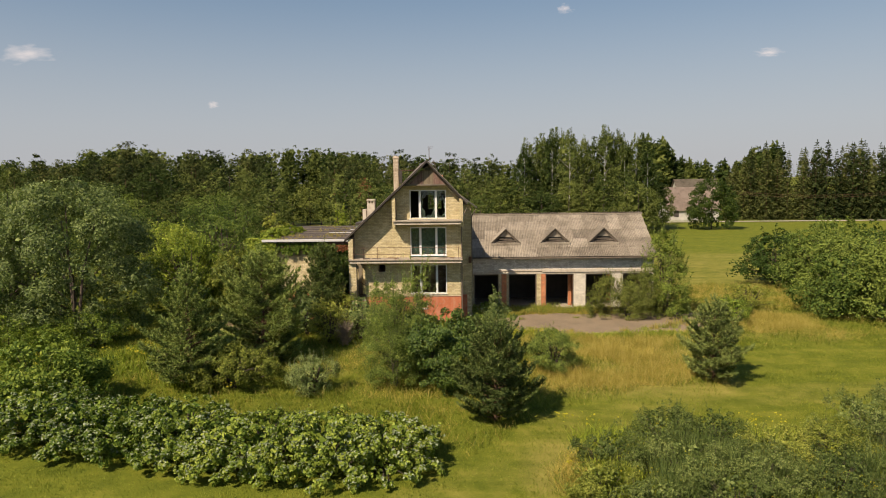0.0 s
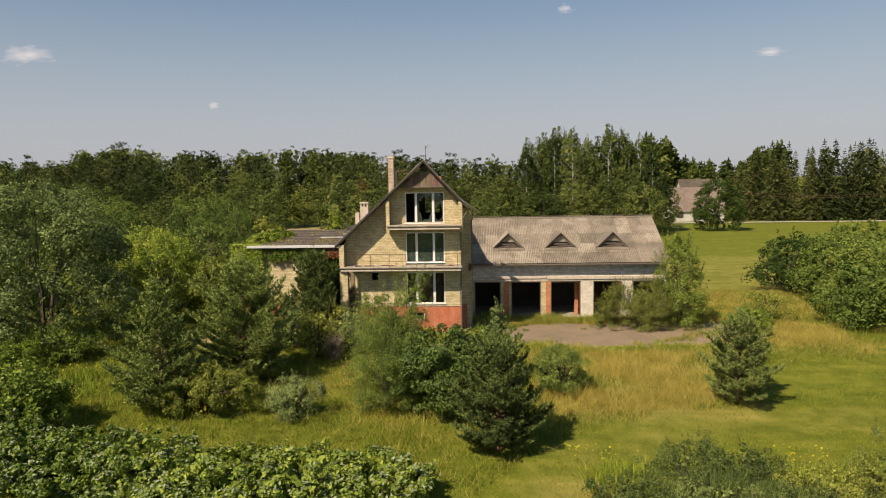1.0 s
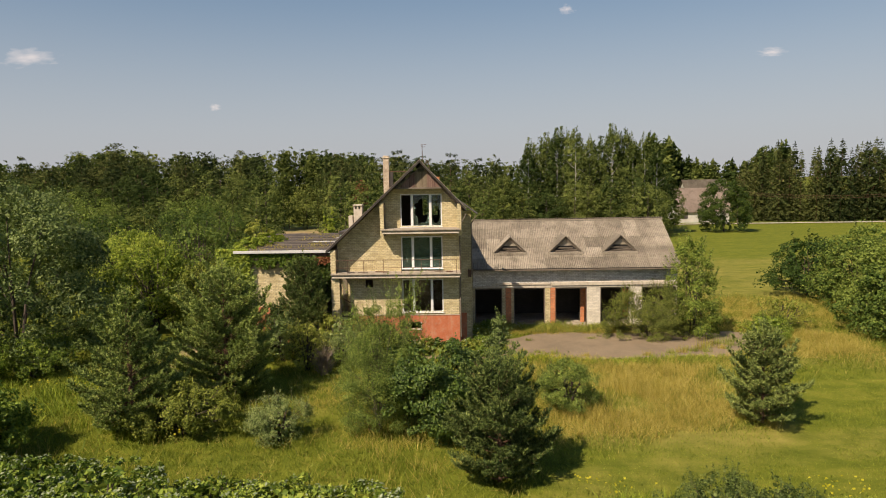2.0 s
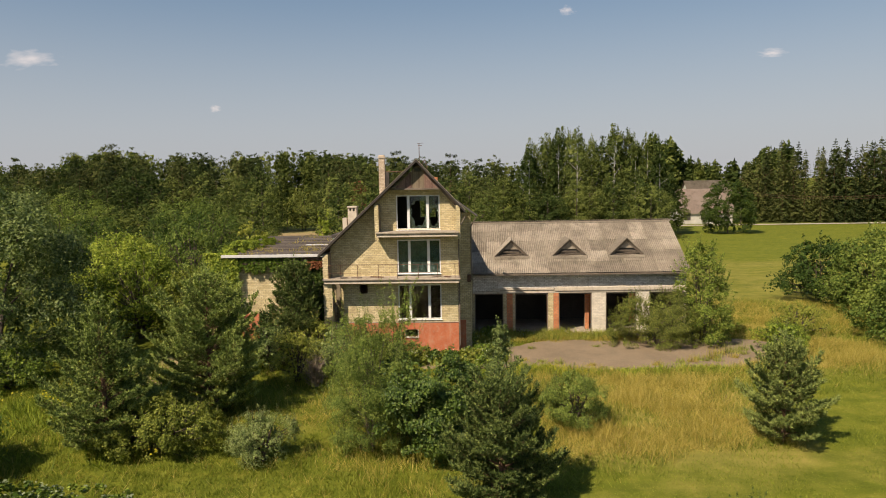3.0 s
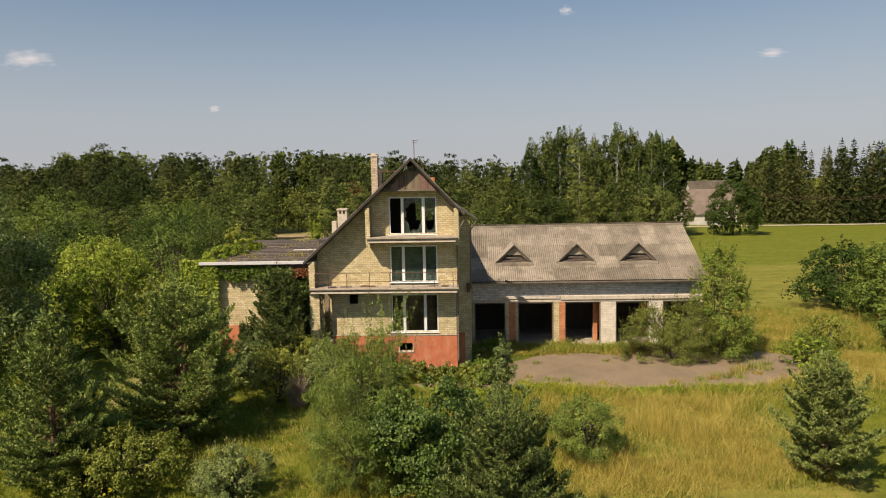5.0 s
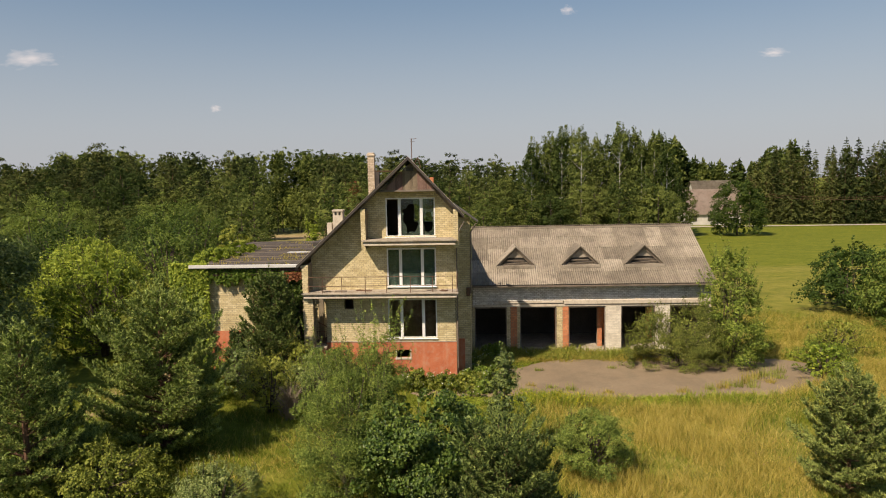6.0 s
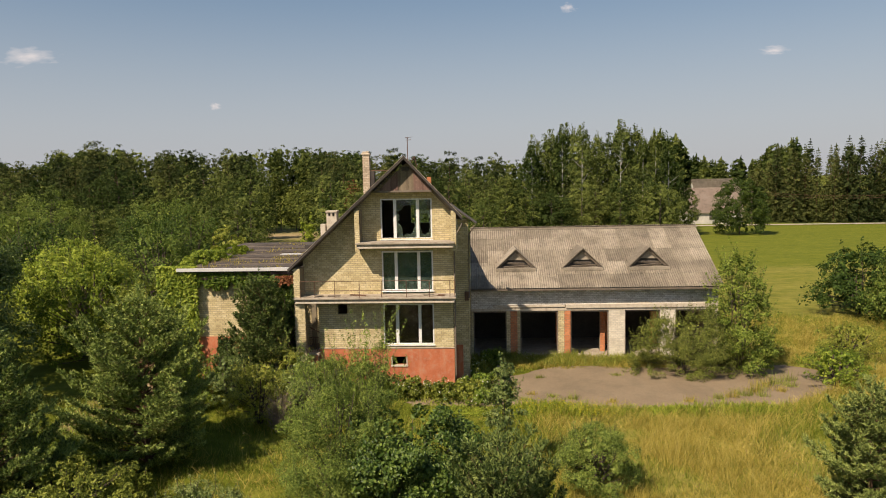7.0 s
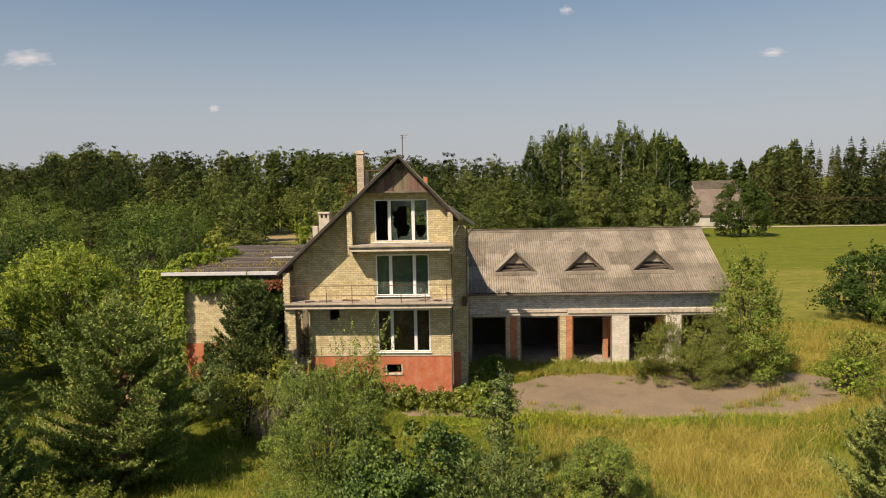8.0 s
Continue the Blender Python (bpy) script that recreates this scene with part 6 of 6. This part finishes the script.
for i, (x, y, h) in enumerate(((4.2, -1.2, 0.3), (5.3, -1.6, 0.3), (3.3, 0.8, 0.35), (2.9, -0.9, 0.4), (3.8, -2.2, 0.35), (6.3, -2.0, 0.5), (8.3, -2.5, 0.3), (5.6, -2.6, 0.4), (13.9, -1.9, 0.5), (14.6, -1.7, 0.7), (15.0, -1.1, 0.5), (15.5, -1.4, 0.6), (16.0, -0.9, 1.0), (16.5, -0.5, 0.7), (16.3, -1.5, 0.5), (16.9, 0.1, 0.8), (17.4, 0.4, 1.0), (17.9, 0.7, 0.8), (17.6, -0.6, 0.5), (18.4, 0.2, 0.7), (18.8, 1.3, 0.8), (12.3, -2.4, 0.5), (9.4, 2.4, 0.25), (4.9, 1.9, 0.3))):
    rng_w = np.random.default_rng(430 + i)
    n = int(rng_w.integers(70, 130))
    spread = 0.1 + 0.16 * h
    b = np.column_stack((rng_w.normal(0, spread, n), rng_w.normal(0, spread * 0.7, n), np.zeros(n)))
    t = b * 1.15 + np.column_stack((rng_w.normal(0, 0.07, n), rng_w.normal(0, 0.07, n), h * rng_w.uniform(0.3, 1.0, n) ** 1.5))
    w = finish("weed_tuft", mesh_from("weed_tuft", *blades(b, t, 0.022, rng_w)), LEAF_SEDGE if i % 3 else GRASS_TALL)
    w.location = (x, y, -0.53)
    tagged(w, "olive-green weed tuft growing through the asphalt" if i % 3 else "dry straw-coloured weed tuft growing through the asphalt", "weed", "weeds on the asphalt")

grass("goldenrod_plants", "bright yellow-green goldenrod plants in the meadow", (6.0, 24.0, -31.5, -22.0), 8000, 1.0, 0.05, 6, LEAF_YELLOW, 417, 0.25, lambda x, y: 0.15 + clumped(x + 3, y), 0.3)
grass("goldenrod_plants", "bright yellow-green weeds behind the hedge", (-30.0, -14.0, -17.0, -7.5), 2600, 0.8, 0.05, 6, LEAF_YELLOW, 418, 0.25, lambda x, y: 0.1 + clumped(x + 9, y), 0.3)
grass("reeds", "pale green reeds among the willow thicket", (8.5, 24.0, -31.5, -24.5), 9000, 1.9, 0.045, 5, LEAF_SILVER, 416, 0.2, lambda x, y: 0.15 + clumped(x + 7, y), 0.2)

# ---- gutters and pipes on the house ----
pipe = thing("downpipe", "grey rusty downpipe at the house corner", "downpipe")
bm = bmesh.new()
add_tube(bm, (0.12, -0.06, 0.2), (0.12, -0.06, 7.3), 0.04, None, 8)
part("pipe", bm, WOOD_GREY, pipe)
pipe = thing("downpipe", "bent downpipe beside the garage roof", "downpipe")
bm = bmesh.new()
add_tube(bm, (0.9, 1.0, 4.4), (0.9, 1.0, 8.0), 0.04, None, 8)
add_tube(bm, (0.9, 1.0, 8.0), (1.25, 0.7, 8.55), 0.04, None, 8)
part("pipe", bm, WOOD_GREY, pipe)
pipe = thing("downpipe", "short slanting downpipe under the eave", "downpipe")
bm = bmesh.new()
add_tube(bm, (0.3, -0.9, 8.2), (0.6, -0.9, 8.75), 0.04, None, 8)
part("pipe", bm, WOOD_GREY, pipe)
part("gutter_box", box((0.62, 0.9, 4.25), (0.86, 1.08, 4.75), 0.01), RUST, pipe)
door = thing("leaning_door", "dark red door leaf leaning at the corner", "door leaf")
part("leaf", box((0.1, 0.7, -0.5), (0.5, 0.76, 1.75), 0.01), PLASTER_RED, door)
stair = thing("porch_railing", "dark iron railing in the porch opening", "railing")
for i in range(6):
    bm = bmesh.new()
    add_tube(bm, (-8.05 + 0.1 * i, -0.25, 1.6), (-8.05 + 0.1 * i, -0.25, 2.45), 0.014, None, 6)
    part("baluster", bm, RUST, stair)
bm = bmesh.new()
add_tube(bm, (-8.08, -0.25, 2.45), (-7.55, -0.25, 2.45), 0.02, None, 6)
add_tube(bm, (-8.0, -0.25, 3.0), (-7.55, 0.6, 2.45), 0.03, None, 6)
part("rail", bm, RUST, stair)
vent_pipe = thing("roof_frame", "small rusty metal frame standing on the ridge", "roof frame")
bm = bmesh.new()
add_tube(bm, (-2.25, 0.2, 12.0), (-2.0, 0.2, 12.4), 0.025, None, 5)
add_tube(bm, (-2.0, 0.2, 12.4), (-1.85, 0.2, 11.8), 0.025, None, 5)
part("frame", bm, RUST, vent_pipe)

# rubbish on the balcony
for i, (x, y, w, d, a) in enumerate(((-6.5, -0.7, 0.7, 0.3, 12), (-5.2, -0.55, 0.9, 0.25, -8), (-1.3, -0.6, 0.6, 0.2, 20), (-0.6, -0.8, 0.4, 0.3, -25), (-7.3, -0.8, 0.5, 0.25, 30))):
    scrap = part("scrap_board", box((-w / 2, -d / 2, 0), (w / 2, d / 2, 0.03), 0.005), RUST if i % 2 else WOOD_GREY, None)
    scrap.matrix_basis = pose(x, y, 4.85 + 0.004 * i, 3, 2, a)
    tagged(scrap, "loose weathered scrap board lying on the balcony", "scrap board", "scrap on the balcony")

# ---- rubbish before the bays ----
for i, (x, y, w, d, a, mt, text) in enumerate(((5.2, 5.95, 1.7, 0.28, 3, PVC, "white broken board lying in the weeds"), (3.0, 4.1, 1.1, 0.10, 4, CONCRETE_PALE, "pale plank lying on the asphalt edge"), (6.0, 6.1, 0.7, 0.35, -15, PVC, "white broken board lying in the weeds"), (8.4, 6.0, 0.8, 0.2, 10, WOOD_GREY, "grey board lying before the open bay"), (2.0, 7.2, 1.2, 0.5, 25, WOOD_GREY, "grey board lying before the open bay"))):
    board = part("scrap_board", box((-w / 2, -d / 2, 0), (w / 2, d / 2, 0.06), 0.008), mt, None)
    board.matrix_basis = pose(x, y, -0.5 if y < 6.2 else -0.43, 6, 4, a)
    tagged(board, text, "scrap board", "scrap before the garage")

# ---- creeper on the wing, dry bush ----
def hanging_leaves(name, label, x0, x1, y, z0, z1, count, leaf, mat, seed):
    """A mat of leaves that hangs on a wall, with its stems."""
    rng = np.random.default_rng(seed)
    root = thing(name, label, "creeper", (0, 0, 0))
    u, w = rng.uniform(0, 1, count), rng.uniform(0, 1, count) ** 1.4
    edge = np.array([0.55 + 0.6 * noise.noise(Vector((a * (x1 - x0) * 2.3, seed, 0))) for a in u])
    p = np.column_stack((x0 + (x1 - x0) * u, y - rng.uniform(0.02, 0.35, count), z1 - (z1 - z0) * np.clip(edge + 0.3, 0.1, 1.0) * w))
    v, f = leaf_quads(p, np.tile((0.0, -1.0, 0.4), (count, 1)), leaf, rng, 0.7)
    finish("leaves", mesh_from("leaves", v, f), mat, root)
    bm = bmesh.new()
    for k in range(9):
        x = x0 + (x1 - x0) * (k + 0.5) / 9
        add_tube(bm, (x, y - 0.05, z1), (x + rng.uniform(-0.3, 0.3), y - 0.05, z0 + (z1 - z0) * 0.4), 0.018, 0.008, 5)
    part("stems", bm, BARK, root)


hanging_leaves("wall_creeper", "green creeper hanging under the flat roof's edge", -15.4, -10.6, 1.5, 4.9, 6.1, 4200, 0.15, LEAF_GREEN, 441)
hanging_leaves("wall_creeper", "thick green creeper covering the wing wall's end", -17.4, -15.0, 1.4, -0.4, 6.35, 6500, 0.15, LEAF_GREEN, 442)
hanging_leaves("wall_creeper", "dark green ivy climbing the wing wall beside the house", -10.6, -8.7, 1.5, 0.2, 5.8, 4500, 0.16, LEAF_DARK, 446)
hanging_leaves("wall_creeper", "red-brown withered vine under the flat roof", -10.3, -8.75, 1.2, 5.15, 5.75, 700, 0.12, VINE_RED, 447)
broadleaf("roof_creeper", "yellow-green creeper lying over the flat roof's side", "creeper", (-16.3, 7.5, 5.5), 1.35, 1.5, 0.15, LEAF_YELLOW, 443, ry=6.0, clumps=190, per=70, clump_r=0.45, low=0.05, trunk_r=0.02, loose=0.6, shoots=60, reach=0.5)
rng_r = np.random.default_rng(444)
n = 2600
b = np.column_stack((rng_r.uniform(-15.8, -8.8, n), rng_r.uniform(1.4, 18.3, n), np.full(n, 6.15)))
b = b[np.array([noise.noise(Vector((p[0] * 0.5, p[1] * 0.5, 4))) for p in b]) > 0.05]
t = b + np.column_stack((rng_r.normal(0, 0.06, (len(b), 2)), rng_r.uniform(0.05, 0.22, len(b))))
tagged(finish("roof_weeds", mesh_from("roof_weeds", *blades(b, t, 0.05, rng_r)), GRASS_TALL), "dry weeds and moss growing on the flat roof", "weeds", kind="stuff")
for i, (x, y, w) in enumerate(((-11.2, 9.0, 2.2), (-10.3, 12.5, 1.6))):
    sheet = part("loose_sheet", box((-w / 2, -0.3, 0), (w / 2, 0.3, 0.03)), METAL_PALE, None)
    sheet.location = (x, y, 6.165)
    tagged(sheet, "pale loose metal sheet lying on the flat roof", "metal sheet", "sheets on the flat roof")

rng_d = np.random.default_rng(450)
dry = thing("dry_bush", "bare grey dried-out bush among the shrubs", "bush", G(-8.0, -6.6))
b = rng_d.normal(0, 0.15, (420, 3)) * np.array((1, 1, 0)) + np.column_stack((np.zeros((420, 2)), rng_d.uniform(0, 1.2, 420)))
d = np.column_stack((rng_d.normal(0, 0.5, (420, 2)), rng_d.uniform(0.5, 1.0, 420)))
finish("twig_mass", mesh_from("twig_mass", *blades(b, b + unit(d) * rng_d.uniform(0.5, 1.3, (420, 1)), 0.03, rng_d)), DRY_TWIG, dry)

# ---- far house, road, pole ----
far_house = thing("far_house", "white far-off house with brown roofs among the trees", "house", (0, 0, 0))


def gable_house(x0, x1, y0, y1, z0, ze, zr, wall_mat, roof_mat):
    bm = bmesh.new()
    add_box(bm, (x0, y0, z0), (x1, y1, ze))
    part("wall", bm, wall_mat, far_house)
    bm = bmesh.new()
    ym = (y0 + y1) / 2
    add_prism(bm, [(y0, ze), (y1, ze), (ym, zr - 0.2)], x0 + 0.02, x1 - 0.02)
    bmesh.ops.rotate(bm, verts=bm.verts, matrix=Matrix(((0, 1, 0), (1, 0, 0), (0, 0, 1))))
    bmesh.ops.recalc_face_normals(bm, faces=bm.faces)
    part("gable", bm, wall_mat, far_house)
    for s in (0, 1):
        bm = bmesh.new()
        ye = y0 - 0.6 if s == 0 else y1 + 0.6
        zz = ze - 0.3
        vs = [bm.verts.new(p) for p in ((x0 - 0.6, ye, zz), (x1 + 0.6, ye, zz), (x1 + 0.6, ym, zr), (x0 - 0.6, ym, zr))]
        bm.faces.new(vs if s == 0 else vs[::-1])
        bmesh.ops.solidify(bm, geom=bm.faces[:], thickness=0.25)
        part("roof", bm, roof_mat, far_house)


zf = ground_z(0, 165)
gable_house(58.6, 74.0, 160, 171, zf, zf + 3.4, zf + 10.2, WHITE_WALL, BROWN_TILE)
gable_house(67.0, 80.0, 178, 188, zf, zf + 8.0, zf + 12.6, WHITE_WALL, SLATE)
# plates whose dark colour stands for the shade behind the far windows
part("window", box((60.5, 159.9, zf + 1.2), (62.0, 160.05, zf + 3.0)), DARK_ROOM, far_house)
part("window", box((65.0, 159.9, zf + 1.2), (67.0, 160.05, zf + 3.0)), DARK_ROOM, far_house)


def strip(name, label, mat, pts, width, lift):
    bm = bmesh.new()
    prev = None
    for x, y in pts:
        row = [bm.verts.new((x, y - width / 2, ground_z(x, y - width / 2) + lift)), bm.verts.new((x, y + width / 2, ground_z(x, y + width / 2) + lift))]
        if prev:
            bm.faces.new((prev[0], row[0], row[1], prev[1]))
        prev = row
    tagged(part(name, bm, mat, None), label, "road", kind="structure")


strip("road", "pale gravel road in front of the spruce row", GRAVEL, [(40 + 12 * i, 151.0 - 0.35 * i) for i in range(20)], 4.0, 0.12)
pole = thing("utility_pole", "grey wooden utility pole with crossarms by the road", "utility pole", G(72.0, 148.0))
bm = bmesh.new()
add_tube(bm, (0, 0, -0.3), (0, 0, 9.3), 0.12, 0.08, 8)
part("post", bm, WOOD_GREY, pole)
for z in (8.9, 8.3):
    part("crossarm", box((-0.9, -0.06, z), (0.9, 0.06, z + 0.12)), WOOD_GREY, pole)
bm = bmesh.new()
for k, z in ((0, 9.0), (1, 8.4)):
    last = None
    for i in range(13):
        x = 72.0 + 9.0 * i
        s = (i % 6) / 6.0
        p = (x, 148.0 - 0.3 * i, ground_z(x, 148) + z - 1.6 * 4 * s * (1 - s))
        if last:
            add_tube(bm, last, p, 0.035, None, 4)
        last = p
ob = part("overhead_wire", bm, RUST, None)
tagged(ob, "thin dark overhead wires along the road", "wire")

# ---- clouds ----
def cloud_material(seed):
    m, nt, bs = material("cloud_white")
    em = node(nt, "ShaderNodeEmission", Strength=0.66)
    em.inputs["Color"].default_value = (1.0, 0.93, 0.9, 1)
    tr = nt.nodes.new("ShaderNodeBsdfTransparent")
    co = nt.nodes.new("ShaderNodeTexCoord")
    ln = nt.nodes.new("ShaderNodeVectorMath")
    ln.operation = "LENGTH"
    nt.links.new(co.outputs["Object"], ln.inputs[0])
    n = node(nt, "ShaderNodeTexNoise", Scale=1.8, Detail=4.0, Roughness=0.5)
    mp = nt.nodes.new("ShaderNodeMapping")
    mp.inputs["Location"].default_value = (seed, seed * 2, 0)
    nt.links.new(co.outputs["Object"], mp.inputs["Vector"])
    nt.links.new(mp.outputs["Vector"], n.inputs["Vector"])
    a = math_of(nt, "ADD", math_of(nt, "SUBTRACT", 1.0, ln.outputs["Value"]), math_of(nt, "MULTIPLY", math_of(nt, "SUBTRACT", n.outputs["Fac"], 0.55), 1.7))
    fac = ramp(nt, a, [(0.05, (0, 0, 0)), (1.0, (0.55, 0.55, 0.55))])
    mx = nt.nodes.new("ShaderNodeMixShader")
    nt.links.new(fac, mx.inputs[0])
    nt.links.new(tr.outputs[0], mx.inputs[1])
    nt.links.new(em.outputs[0], mx.inputs[2])
    nt.links.new(mx.outputs[0], nt.nodes["Material Output"].inputs["Surface"])
    return m


for i, (x, z, w, h) in enumerate(CLOUDS):
    bm = bmesh.new()
    vs = [bm.verts.new((1.3 * math.cos(2 * math.pi * k / 24), 0, 1.3 * math.sin(2 * math.pi * k / 24))) for k in range(24)]
    bm.faces.new(vs)
    c = part("cloud", bm, cloud_material(3.1 * i + 1.7), None)
    c.matrix_basis = Matrix.Translation((x, 3000, z)) @ Matrix.Diagonal((w, 1, h, 1))
    tagged(c, "small soft white summer cloud", "cloud", "clouds", "structure")
